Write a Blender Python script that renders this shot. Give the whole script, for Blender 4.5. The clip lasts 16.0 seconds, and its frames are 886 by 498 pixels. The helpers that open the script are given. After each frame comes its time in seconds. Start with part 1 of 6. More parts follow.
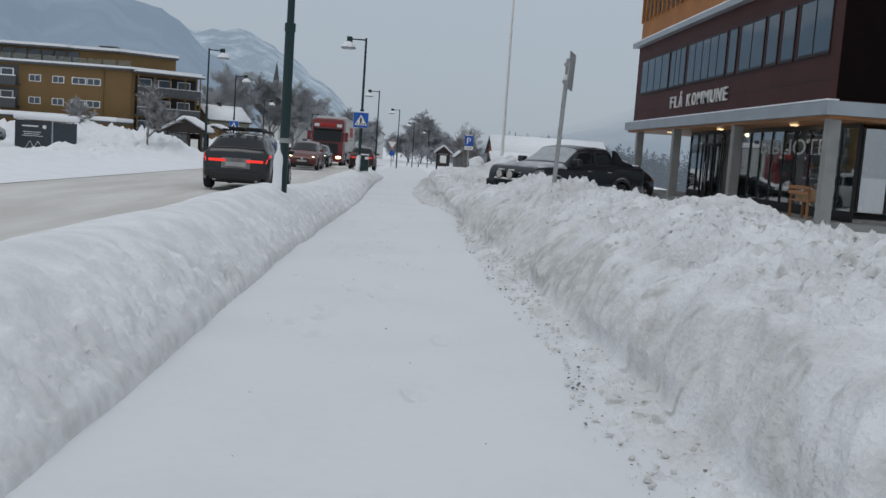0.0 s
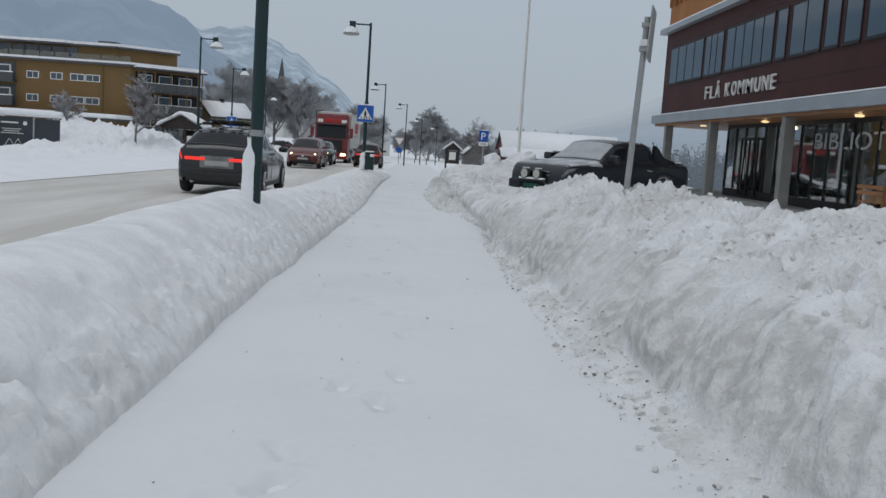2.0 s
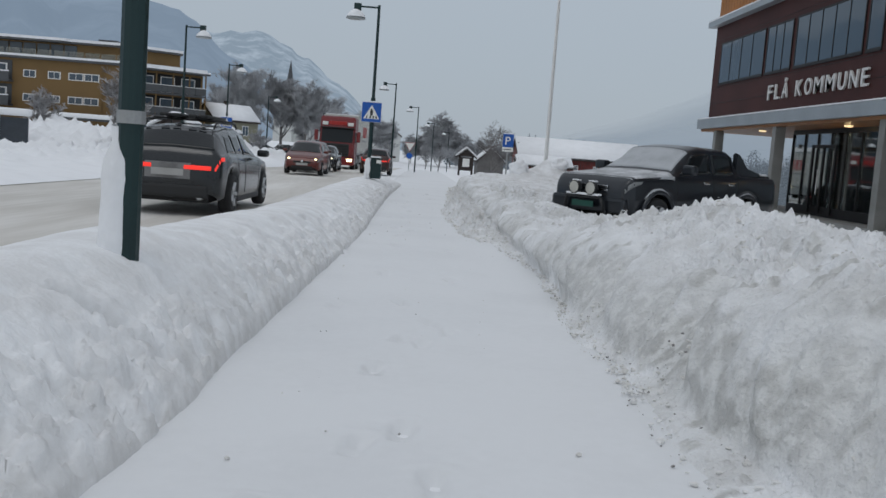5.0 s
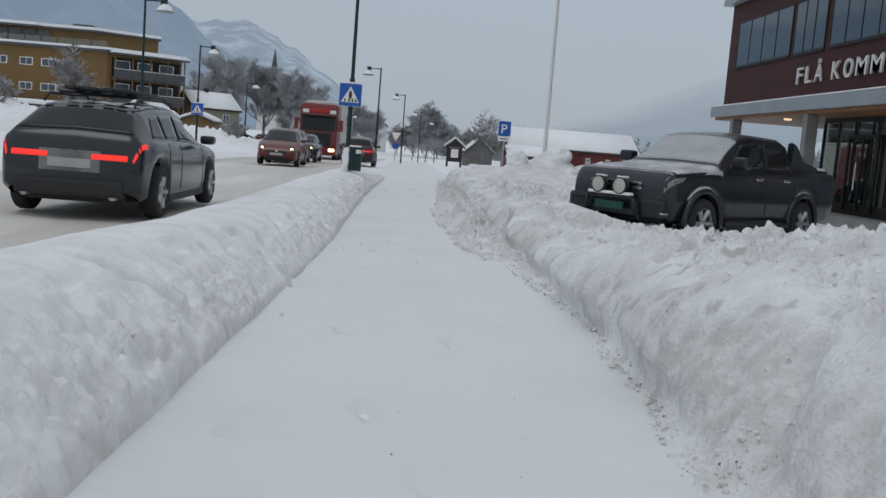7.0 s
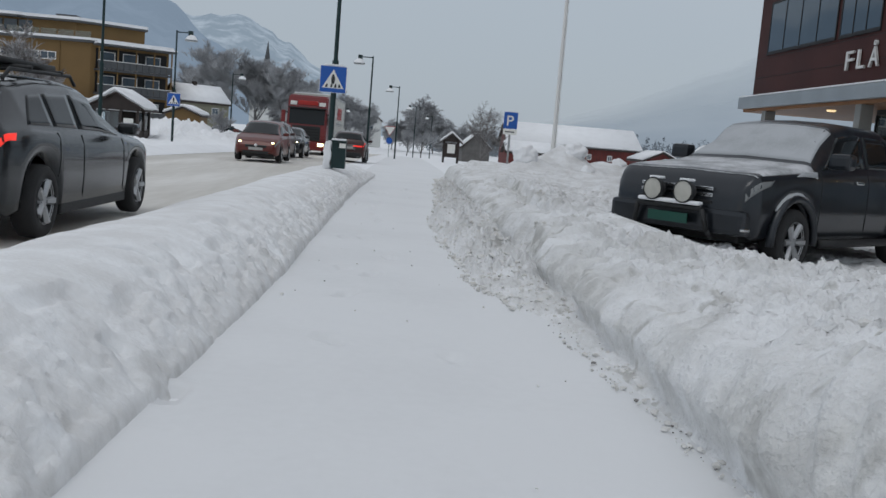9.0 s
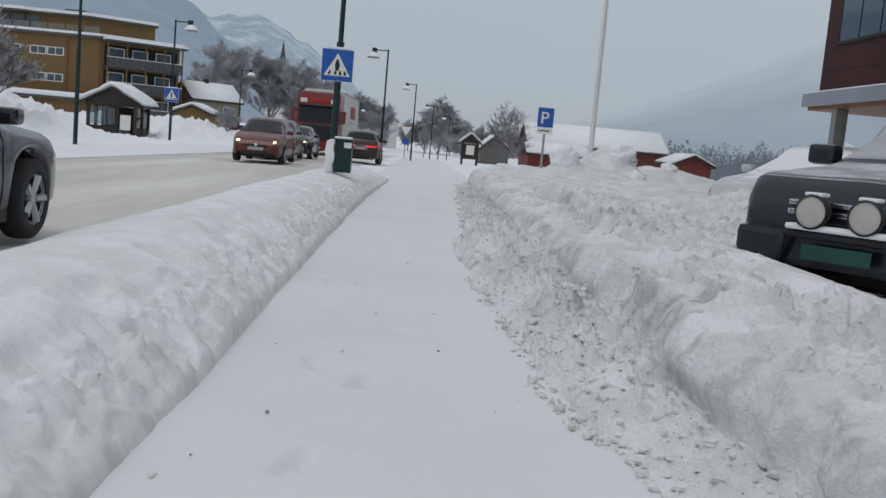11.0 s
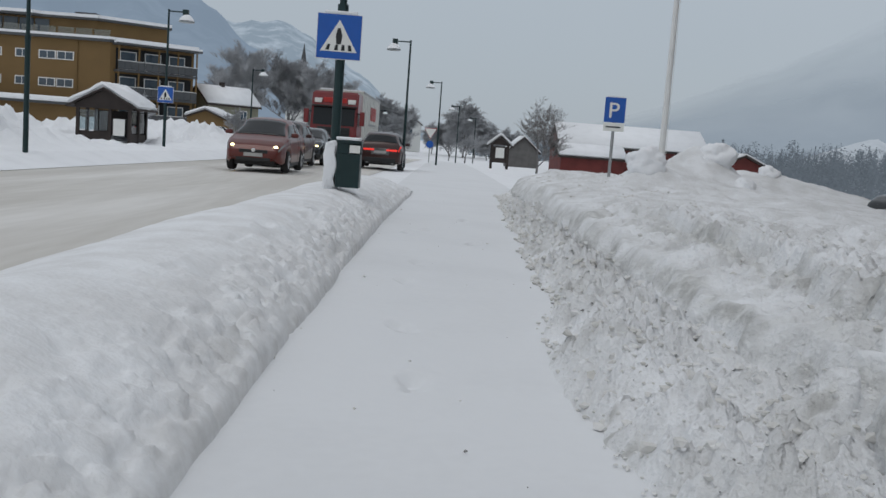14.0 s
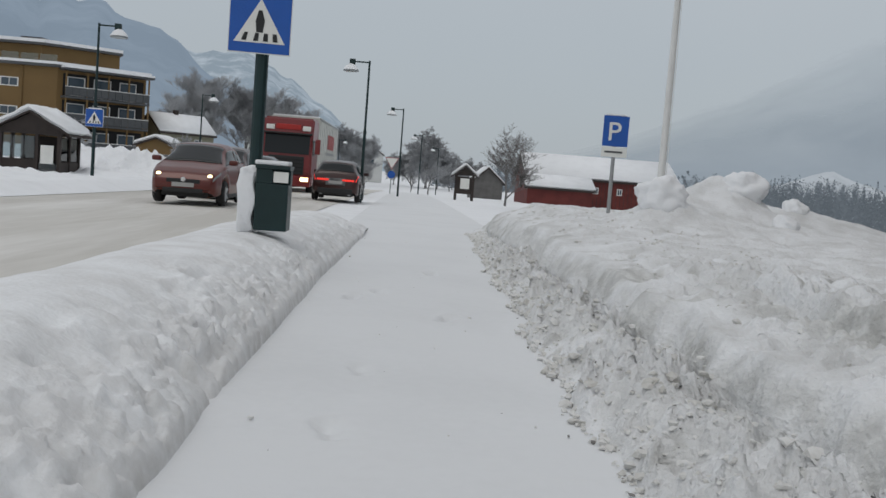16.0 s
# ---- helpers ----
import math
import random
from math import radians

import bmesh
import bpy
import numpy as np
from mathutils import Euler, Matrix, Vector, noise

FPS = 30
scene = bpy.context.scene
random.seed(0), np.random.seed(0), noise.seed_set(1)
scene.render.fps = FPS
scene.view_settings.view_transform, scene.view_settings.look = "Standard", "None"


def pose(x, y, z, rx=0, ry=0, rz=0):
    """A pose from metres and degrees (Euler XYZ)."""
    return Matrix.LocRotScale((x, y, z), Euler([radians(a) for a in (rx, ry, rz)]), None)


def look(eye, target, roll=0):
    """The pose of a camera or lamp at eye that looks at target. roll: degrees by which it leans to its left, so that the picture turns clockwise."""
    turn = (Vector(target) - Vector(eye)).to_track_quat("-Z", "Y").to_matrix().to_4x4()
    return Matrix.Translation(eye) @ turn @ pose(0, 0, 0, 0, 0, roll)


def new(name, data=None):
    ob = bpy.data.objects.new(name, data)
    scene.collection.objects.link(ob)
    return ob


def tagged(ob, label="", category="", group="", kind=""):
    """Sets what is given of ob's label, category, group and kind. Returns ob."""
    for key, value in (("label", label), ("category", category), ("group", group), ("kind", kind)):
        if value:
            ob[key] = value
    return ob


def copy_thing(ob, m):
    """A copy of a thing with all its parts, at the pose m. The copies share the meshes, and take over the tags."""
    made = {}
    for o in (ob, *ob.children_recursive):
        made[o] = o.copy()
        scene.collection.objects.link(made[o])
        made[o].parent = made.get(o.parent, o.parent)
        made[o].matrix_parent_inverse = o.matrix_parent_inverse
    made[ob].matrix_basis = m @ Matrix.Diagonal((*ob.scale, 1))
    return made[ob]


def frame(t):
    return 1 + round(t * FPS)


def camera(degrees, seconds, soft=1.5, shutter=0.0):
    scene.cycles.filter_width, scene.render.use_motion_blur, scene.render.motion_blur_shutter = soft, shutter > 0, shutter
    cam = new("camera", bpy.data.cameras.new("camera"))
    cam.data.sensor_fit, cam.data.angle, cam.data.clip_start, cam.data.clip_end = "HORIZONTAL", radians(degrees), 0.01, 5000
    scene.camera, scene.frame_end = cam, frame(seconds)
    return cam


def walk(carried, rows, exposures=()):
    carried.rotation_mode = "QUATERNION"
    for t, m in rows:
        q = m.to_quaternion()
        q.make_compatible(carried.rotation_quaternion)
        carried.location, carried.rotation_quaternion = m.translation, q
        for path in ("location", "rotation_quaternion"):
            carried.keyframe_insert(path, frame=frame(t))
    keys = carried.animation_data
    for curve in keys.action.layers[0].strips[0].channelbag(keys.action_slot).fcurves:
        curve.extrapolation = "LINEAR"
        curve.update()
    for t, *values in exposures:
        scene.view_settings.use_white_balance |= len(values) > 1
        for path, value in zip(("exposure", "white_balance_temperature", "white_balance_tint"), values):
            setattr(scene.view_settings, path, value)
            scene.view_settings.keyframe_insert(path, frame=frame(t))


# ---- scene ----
cam = camera(50.6, 16.0)
METRES, EYE, TILT, LEAN, TURN = 29.0, 1.45, 0.0, 0.0, -2.7
ROWS = [
    (0.0, 0.0, 0.0, 0.0, 0.42, -6.02, -3.94),
    (0.5, -0.0023, 0.0311, -0.0003, 0.32, -5.91, -3.91),
    (1.0, -0.0045, 0.0625, -0.0006, 0.43, -6.08, -3.72),
    (1.5, -0.0066, 0.0945, -0.0008, 0.91, -6.02, -3.49),
    (2.0, -0.0088, 0.1252, -0.0011, 0.84, -6.25, -3.69),
    (2.5, -0.011, 0.1553, -0.0014, 0.82, -6.08, -4.16),
    (3.0, -0.0135, 0.1855, -0.0016, 1.04, -6.08, -3.99),
    (3.5, -0.0161, 0.2159, -0.0018, 1.18, -5.76, -3.9),
    (4.0, -0.0184, 0.246, -0.0019, 1.14, -5.85, -4.16),
    (4.5, -0.0207, 0.2768, -0.0023, 1.46, -5.86, -4.26),
    (7.0, -0.0274, 0.4344, -0.0048, 0.63, -6.41, -4.5),
    (7.5, -0.0281, 0.4654, -0.0053, 0.24, -6.42, -4.82),
    (8.0, -0.029, 0.4968, -0.0059, 0.29, -6.71, -4.72),
    (10.5, -0.0349, 0.659, -0.0084, 0.39, -6.56, -4.59),
    (11.0, -0.0383, 0.6913, -0.009, 1.33, -6.66, -5.02),
    (11.5, -0.0417, 0.7231, -0.0093, 2.03, -6.6, -5.43),
    (12.0, -0.0451, 0.7537, -0.0097, 2.68, -6.54, -5.6),
    (12.5, -0.0478, 0.7844, -0.01, 2.7, -6.45, -5.25),
    (13.0, -0.0498, 0.8153, -0.0105, 2.53, -6.6, -4.93),
    (13.5, -0.0516, 0.8446, -0.0109, 2.89, -6.72, -4.58),
    (14.0, -0.0531, 0.8746, -0.0113, 2.75, -6.59, -4.24),
    (14.5, -0.0544, 0.9046, -0.0119, 2.36, -6.4, -4.09),
    (15.0, -0.0559, 0.9363, -0.0124, 1.94, -6.08, -4.0),
    (15.5, -0.0571, 0.9677, -0.0129, 0.68, -5.78, -4.33),
    (16.0, -0.0585, 0.9979, -0.0132, 0.44, -4.54, -4.42),
]
walk(cam, [(t, pose(0, 0, EYE, TILT, LEAN, TURN) @ pose(METRES * x, METRES * y, METRES * z, 90 + pitch, roll, yaw)) for t, x, y, z, yaw, pitch, roll in ROWS], exposures=[(0.0, -0.43, 6400, 10), (8.0, -0.42, 6400, 10), (10.5, -0.40, 6540, 10), (11.5, -0.40, 6540, 10), (13.0, -0.43, 6400, 10), (14.2, -0.41, 6550, 10), (15.5, -0.40, 6740, 10), (16.0, -0.40, 6740, 10)])
# ---------------------------------------------------------------- light
world = bpy.data.worlds.new("overcast_sky")
scene.world = world
world.use_nodes = True
wn = world.node_tree
for n in list(wn.nodes):
    wn.nodes.remove(n)
sky = wn.nodes.new("ShaderNodeTexSky")
sky.sky_type, sky.sun_disc = "NISHITA", False
sky.sun_elevation, sky.sun_rotation = radians(14), radians(200)
w_out, w_mix = wn.nodes.new("ShaderNodeOutputWorld"), wn.nodes.new("ShaderNodeMixShader")
w_sky, w_cloud = wn.nodes.new("ShaderNodeBackground"), wn.nodes.new("ShaderNodeBackground")
w_sky.inputs["Strength"].default_value = 0.08
w_cloud.inputs["Strength"].default_value = 1.0
w_co, w_sep, w_ramp = wn.nodes.new("ShaderNodeTexCoord"), wn.nodes.new("ShaderNodeSeparateXYZ"), wn.nodes.new("ShaderNodeValToRGB")
w_noise = wn.nodes.new("ShaderNodeTexNoise")
w_noise.inputs["Scale"].default_value, w_noise.inputs["Detail"].default_value = 2.2, 5
w_add = wn.nodes.new("ShaderNodeMath")
w_add.operation = "MULTIPLY_ADD"
w_add.inputs[1].default_value = 0.16
wn.links.new(w_co.outputs["Generated"], w_sep.inputs[0])
wn.links.new(w_co.outputs["Generated"], w_noise.inputs["Vector"])
wn.links.new(w_noise.outputs[0], w_add.inputs[0])
wn.links.new(w_sep.outputs[2], w_add.inputs[2])
wn.links.new(w_add.outputs[0], w_ramp.inputs[0])
er = w_ramp.color_ramp.elements
er[0].position, er[0].color = 0.02, (0.50, 0.575, 0.655, 1)
er[1].position, er[1].color = 0.75, (0.80, 0.85, 0.92, 1)
e = er.new(0.22)
e.color = (0.565, 0.64, 0.72, 1)
wn.links.new(w_ramp.outputs[0], w_cloud.inputs[0])
wn.links.new(sky.outputs[0], w_sky.inputs[0])
w_mix.inputs[0].default_value = 0.92
wn.links.new(w_sky.outputs[0], w_mix.inputs[1])
wn.links.new(w_cloud.outputs[0], w_mix.inputs[2])
wn.links.new(w_mix.outputs[0], w_out.inputs[0])

sun_data = bpy.data.lights.new("sun", "SUN")
sun_data.energy, sun_data.angle, sun_data.color = 0.50, radians(25), (1.0, 0.97, 0.93)
sun = new("sun", sun_data)
sun.matrix_world = look((0, 0, 60), (16, 20, 0))


# ---------------------------------------------------------------- materials
def material(name, color, rough=0.6, metal=0.0, var=0.12, scale=4.0, fine=60.0, bump=0.15, emit=None, tint=None, dist=0.02, spec=0.5, stretch=None):
    """A principled surface with coarse and fine variation of its colour, and relief."""
    m = bpy.data.materials.new(name)
    m.use_nodes = True
    nt = m.node_tree
    bs = nt.nodes["Principled BSDF"]
    bs.inputs["Roughness"].default_value, bs.inputs["Metallic"].default_value = rough, metal
    bs.inputs["Specular IOR Level"].default_value = spec
    co = nt.nodes.new("ShaderNodeTexCoord")
    info = nt.nodes.new("ShaderNodeObjectInfo")
    n1, n2 = nt.nodes.new("ShaderNodeTexNoise"), nt.nodes.new("ShaderNodeTexNoise")
    n1.inputs["Scale"].default_value, n1.inputs["Detail"].default_value = scale, 4
    n2.inputs["Scale"].default_value, n2.inputs["Detail"].default_value = fine, 3
    way = co.outputs["Object"]
    if stretch:
        mul = nt.nodes.new("ShaderNodeVectorMath")
        mul.operation = "MULTIPLY"
        mul.inputs[1].default_value = stretch
        nt.links.new(way, mul.inputs[0])
        way = mul.outputs[0]
    for n in (n1, n2):
        nt.links.new(way, n.inputs["Vector"])
    ramp = nt.nodes.new("ShaderNodeValToRGB")
    dark = tint or tuple(c * (1 - 2.2 * var) for c in color)
    ramp.color_ramp.elements[0].position, ramp.color_ramp.elements[0].color = 0.32, (*dark, 1)
    ramp.color_ramp.elements[1].position, ramp.color_ramp.elements[1].color = 0.62, (*color, 1)
    add = nt.nodes.new("ShaderNodeMath")
    add.operation = "MULTIPLY_ADD"
    add.inputs[1].default_value = 0.3
    sub = nt.nodes.new("ShaderNodeMath")
    sub.operation = "MULTIPLY_ADD"
    sub.inputs[1].default_value, sub.inputs[2].default_value = 0.16, -0.22
    nt.links.new(info.outputs["Random"], sub.inputs[0])
    off = nt.nodes.new("ShaderNodeMath")
    nt.links.new(n1.outputs[0], off.inputs[0])
    nt.links.new(sub.outputs[0], off.inputs[1])
    nt.links.new(n2.outputs[0], add.inputs[0])
    nt.links.new(off.outputs[0], add.inputs[2])
    nt.links.new(add.outputs[0], ramp.inputs[0])
    nt.links.new(ramp.outputs[0], bs.inputs["Base Color"])
    if bump:
        b = nt.nodes.new("ShaderNodeBump")
        b.inputs["Strength"].default_value, b.inputs["Distance"].default_value = bump, dist
        nt.links.new(n2.outputs[0], b.inputs["Height"])
        nt.links.new(b.outputs[0], bs.inputs["Normal"])
    if emit:
        bs.inputs["Emission Color"].default_value = (*emit[:3], 1)
        bs.inputs["Emission Strength"].default_value = emit[3]
    return m


def glass_material(name, color=(0.02, 0.025, 0.03), rough=0.04):
    m = bpy.data.materials.new(name)
    m.use_nodes = True
    bs = m.node_tree.nodes["Principled BSDF"]
    bs.inputs["Base Color"].default_value = (*color, 1)
    bs.inputs["Roughness"].default_value = rough
    bs.inputs["IOR"].default_value = 1.5
    return m


def clear_glass(name, tint=(0.85, 0.93, 0.95), index=2.0, mirror=None):
    """See-through pane: a clear part and a mirrored part."""
    m = bpy.data.materials.new(name)
    m.use_nodes = True
    nt = m.node_tree
    nt.nodes.remove(nt.nodes["Principled BSDF"])
    tr, gl, mx = nt.nodes.new("ShaderNodeBsdfTransparent"), nt.nodes.new("ShaderNodeBsdfGlossy"), nt.nodes.new("ShaderNodeMixShader")
    tr.inputs[0].default_value = (*tint, 1)
    gl.inputs["Roughness"].default_value = 0.02
    fr = nt.nodes.new("ShaderNodeFresnel")
    fr.inputs[0].default_value = index
    if mirror is None:
        nt.links.new(fr.outputs[0], mx.inputs[0])
    else:
        mx.inputs[0].default_value = mirror
    nt.links.new(tr.outputs[0], mx.inputs[1])
    nt.links.new(gl.outputs[0], mx.inputs[2])
    nt.links.new(mx.outputs[0], nt.nodes["Material Output"].inputs[0])
    return m


def lamp_material(name, color, strength):
    m = bpy.data.materials.new(name)
    m.use_nodes = True
    bs = m.node_tree.nodes["Principled BSDF"]
    bs.inputs["Base Color"].default_value = (*color, 1)
    bs.inputs["Emission Color"].default_value = (*color, 1)
    bs.inputs["Emission Strength"].default_value = strength
    return m


SNOW = material("snow", (0.86, 0.87, 0.885), 0.75, var=0.03, scale=1.2, fine=22, bump=0.3, dist=0.03, spec=0.25)
PATH = material("trodden_snow", (0.755, 0.765, 0.775), 0.7, var=0.025, scale=0.7, fine=14, bump=0.12, dist=0.02, spec=0.25)
DIRTY = material("ploughed_snow", (0.84, 0.848, 0.858), 0.8, var=0.07, scale=2.2, fine=34, bump=0.8, tint=(0.68, 0.68, 0.675), dist=0.03, spec=0.2)


BANKSNOW = material("bank_snow", (0.85, 0.86, 0.87), 0.8, var=0.04, scale=3.0, fine=34, bump=0.32, tint=(0.74, 0.74, 0.74), dist=0.03, spec=0.15)


def add_grit(m, color, tint):
    """Old gritty layers and painted shade, weighted by the mesh's grit and fine noise."""
    nt = m.node_tree
    bs = nt.nodes["Principled BSDF"]
    clean = bs.inputs["Base Color"].links[0].from_socket
    at_grit, co, n, ramp, amount, mix = [nt.nodes.new("ShaderNode" + k) for k in ("Attribute", "TexCoord", "TexNoise", "ValToRGB", "Math", "MixRGB")]
    at_grit.attribute_name = "grit"
    n.inputs["Scale"].default_value, n.inputs["Detail"].default_value = 9, 6
    nt.links.new(co.outputs["Object"], n.inputs["Vector"])
    nt.links.new(n.outputs[0], ramp.inputs[0])
    ramp.color_ramp.elements[0].position, ramp.color_ramp.elements[0].color = 0.38, (*tint, 1)
    ramp.color_ramp.elements[1].position, ramp.color_ramp.elements[1].color = 0.60, (*color, 1)
    amount.operation, amount.use_clamp = "MULTIPLY", True
    nt.links.new(at_grit.outputs["Fac"], amount.inputs[0])
    lift = nt.nodes.new("ShaderNodeMapRange")
    lift.inputs[1].default_value, lift.inputs[2].default_value, lift.inputs[3].default_value, lift.inputs[4].default_value = 0.35, 0.65, 0.7, 1.15
    nt.links.new(n.outputs[0], lift.inputs[0])
    nt.links.new(lift.outputs[0], amount.inputs[1])
    nt.links.new(amount.outputs[0], mix.inputs[0])
    nt.links.new(clean, mix.inputs[1])
    nt.links.new(ramp.outputs[0], mix.inputs[2])
    nt.links.new(mix.outputs[0], bs.inputs["Base Color"])


add_grit(BANKSNOW, (0.68, 0.68, 0.675), (0.44, 0.43, 0.41))
add_grit(DIRTY, (0.70, 0.70, 0.685), (0.42, 0.415, 0.395))
CLODS = material("snow_clods", (0.77, 0.765, 0.75), 0.8, var=0.1, scale=3.0, fine=30, bump=0.5, tint=(0.58, 0.565, 0.53), spec=0.2)
GRIT = material("grit", (0.26, 0.25, 0.24), 0.9, var=0.2, scale=6)
ROADSNOW = material("packed_road_snow", (0.72, 0.70, 0.665), 0.6, var=0.07, scale=0.9, fine=7, bump=0.25, tint=(0.54, 0.515, 0.47), stretch=(1.0, 0.10, 1.0))
RUT = material("worn_road_snow", (0.55, 0.52, 0.475), 0.5, var=0.08, scale=0.8, fine=9, bump=0.2)
CLADDING = material("oxblood_cladding", (0.060, 0.019, 0.017), 0.6, var=0.1, scale=0.6, fine=40, bump=0.06, spec=0.2)
OCHRE = material("ochre_boards", (0.40, 0.155, 0.030), 0.6, var=0.12, scale=0.8, fine=30, bump=0.1)
SOFFIT = material("pine_soffit", (0.30, 0.125, 0.035), 0.5, var=0.12, scale=1.2, fine=25, bump=0.1)
CONCRETE = material("concrete", (0.25, 0.255, 0.245), 0.8, var=0.1, scale=1.5, fine=50, bump=0.15)
ENDSHEET = material("near_black_sheet", (0.008, 0.005, 0.005), 0.8, var=0.1, spec=0.05)
BANDMAT = material("grey_metal_band", (0.33, 0.37, 0.40), 0.4, 0.2, var=0.06, scale=1.0)
BLACKFRAME = material("black_frame", (0.016, 0.016, 0.017), 0.5, var=0.1, spec=0.25)
WINGLASS = glass_material("window_glass", (0.055, 0.085, 0.115), 0.06)
SHOPGLASS = clear_glass("shop_glass", (0.62, 0.70, 0.72))
OFFICEGLASS = clear_glass("coated_office_glass", (0.74, 0.82, 0.83), mirror=0.45)
INSIDE = material("interior_wall", (0.40, 0.43, 0.43), 0.8)
INFLOOR = material("interior_floor", (0.30, 0.28, 0.26), 0.5)
WHITEPAINT = material("white_paint", (0.78, 0.78, 0.76), 0.5, var=0.04, scale=2)
LETTER = material("brushed_letter", (0.72, 0.71, 0.69), 0.35, 0.2, var=0.05)
POLE = material("dark_green_pole", (0.012, 0.035, 0.036), 0.4, 0.3, var=0.12, scale=2)
GALV = material("galvanised_steel", (0.36, 0.37, 0.37), 0.5, 0.5, var=0.1, scale=3)
LAMPSHADE = material("lamp_enamel", (0.30, 0.33, 0.34), 0.3, var=0.05)
SIGNBLUE = material("sign_blue", (0.008, 0.095, 0.42), 0.35, var=0.04)
SIGNWHITE = material("sign_white", (0.80, 0.80, 0.76), 0.35, var=0.03)
SIGNBLACK = material("sign_black", (0.012, 0.012, 0.013), 0.4)
BARNRED = material("barn_red_boards", (0.16, 0.030, 0.025), 0.75, var=0.16, scale=1.0, fine=12, bump=0.2)
OLDWOOD = material("dark_stained_wood", (0.035, 0.024, 0.02), 0.65, var=0.15, scale=2, fine=30)
APT = material("mustard_render", (0.185, 0.112, 0.04), 0.75, var=0.06, scale=0.4, fine=20, bump=0.05)
APTDARK = material("dark_balcony_metal", (0.07, 0.075, 0.08), 0.5, var=0.1)
OLIVE = material("olive_house_paint", (0.22, 0.215, 0.155), 0.75, var=0.08)
CREAM = material("white_house_paint", (0.66, 0.67, 0.65), 0.7, var=0.05)
BARK = material("frosted_bark", (0.20, 0.19, 0.185), 0.9, var=0.2, scale=3)
# frost grey, made paler still to paint in distance haze
TWIG = material("frosted_hazy_twigs", (0.44, 0.45, 0.465), 0.9, var=0.14, scale=0.4, tint=(0.27, 0.275, 0.285))
SNOWTWIG = material("snowy_twigs", (0.46, 0.46, 0.47), 0.9, var=0.18, scale=3.0, tint=(0.10, 0.085, 0.075))
WOODS = material("far_frosted_forest", (0.30, 0.33, 0.355), 0.95, var=0.14, scale=0.08, fine=1.2, bump=0)
RUBBER = material("tyre_rubber", (0.02, 0.02, 0.021), 0.85, var=0.1, scale=8)
ALLOY = material("alloy", (0.42, 0.43, 0.44), 0.35, 0.8, var=0.05)
PLASTIC = material("black_plastic", (0.014, 0.015, 0.016), 0.6, var=0.1, scale=6)
CHROME = material("chrome", (0.65, 0.66, 0.67), 0.18, 1.0, var=0.03)
CARGLASS = glass_material("car_glass", (0.012, 0.015, 0.017), 0.05)
CARGLASS.node_tree.nodes["Principled BSDF"].inputs["Specular IOR Level"].default_value = 0.3
HEADLIT = lamp_material("lit_headlamp", (1.0, 0.86, 0.45), 5.0)
TAILLIT = lamp_material("lit_tail_lamp", (0.8, 0.03, 0.02), 1.1)
HEADOFF = glass_material("headlamp_lens", (0.20, 0.21, 0.21), 0.08)
SPOTLENS = material("spotlight_lens", (0.52, 0.51, 0.46), 0.2, var=0.05, scale=12)
WARMLIT = lamp_material("warm_downlight", (1.0, 0.74, 0.40), 1.3)


# ---------------------------------------------------------------- small builders
def finish(me, smooth=False):
    if smooth:
        me.shade_smooth()
    return me


def part(name, bm, mat, parent=None, label="", smooth=False, m=None):
    """Links a bmesh as one mesh object, under a thing or part."""
    me = bpy.data.meshes.new(name)
    bm.normal_update()
    bm.to_mesh(me)
    bm.free()
    me.materials.append(mat)
    finish(me, smooth)
    ob = new(name, me)
    ob.parent = parent
    if m is not None:
        ob.matrix_basis = m
    if label:
        ob["label"] = label
    return ob


def thing(name, m, label, category, group="", kind=""):
    ob = new(name)
    ob.empty_display_size = 0.2
    ob.matrix_basis = m
    return tagged(ob, label, category, group, kind)


def box(bm, x0, x1, y0, y1, z0, z1, bevel=0.0):
    r = bmesh.ops.create_cube(bm, size=1)["verts"]
    for v in r:
        v.co = Vector(((x0 + x1) / 2 + v.co.x * (x1 - x0), (y0 + y1) / 2 + v.co.y * (y1 - y0), (z0 + z1) / 2 + v.co.z * (z1 - z0)))
    if bevel:
        bmesh.ops.bevel(bm, geom=list({e for v in r for e in v.link_edges}), offset=bevel, segments=2, affect="EDGES", profile=0.6)
    return bm


def boxes(*rows, bevel=0.0):
    bm = bmesh.new()
    for r in rows:
        box(bm, *r, bevel=bevel)
    return bm


def tube(bm, a, b, ra, rb=None, n=8, cap=True):
    a, b = Vector(a), Vector(b)
    rb = ra if rb is None else rb
    q = (b - a).to_track_quat("Z", "Y").to_matrix()
    rings = []
    for p, r in ((a, ra), (b, rb)):
        rings.append([bm.verts.new(p + q @ Vector((r * math.cos(2 * math.pi * i / n), r * math.sin(2 * math.pi * i / n), 0))) for i in range(n)])
    for i in range(n):
        bm.faces.new((rings[0][i], rings[0][(i + 1) % n], rings[1][(i + 1) % n], rings[1][i]))
    if cap:
        bm.faces.new(rings[0][::-1])
        bm.faces.new(rings[1])
    return bm


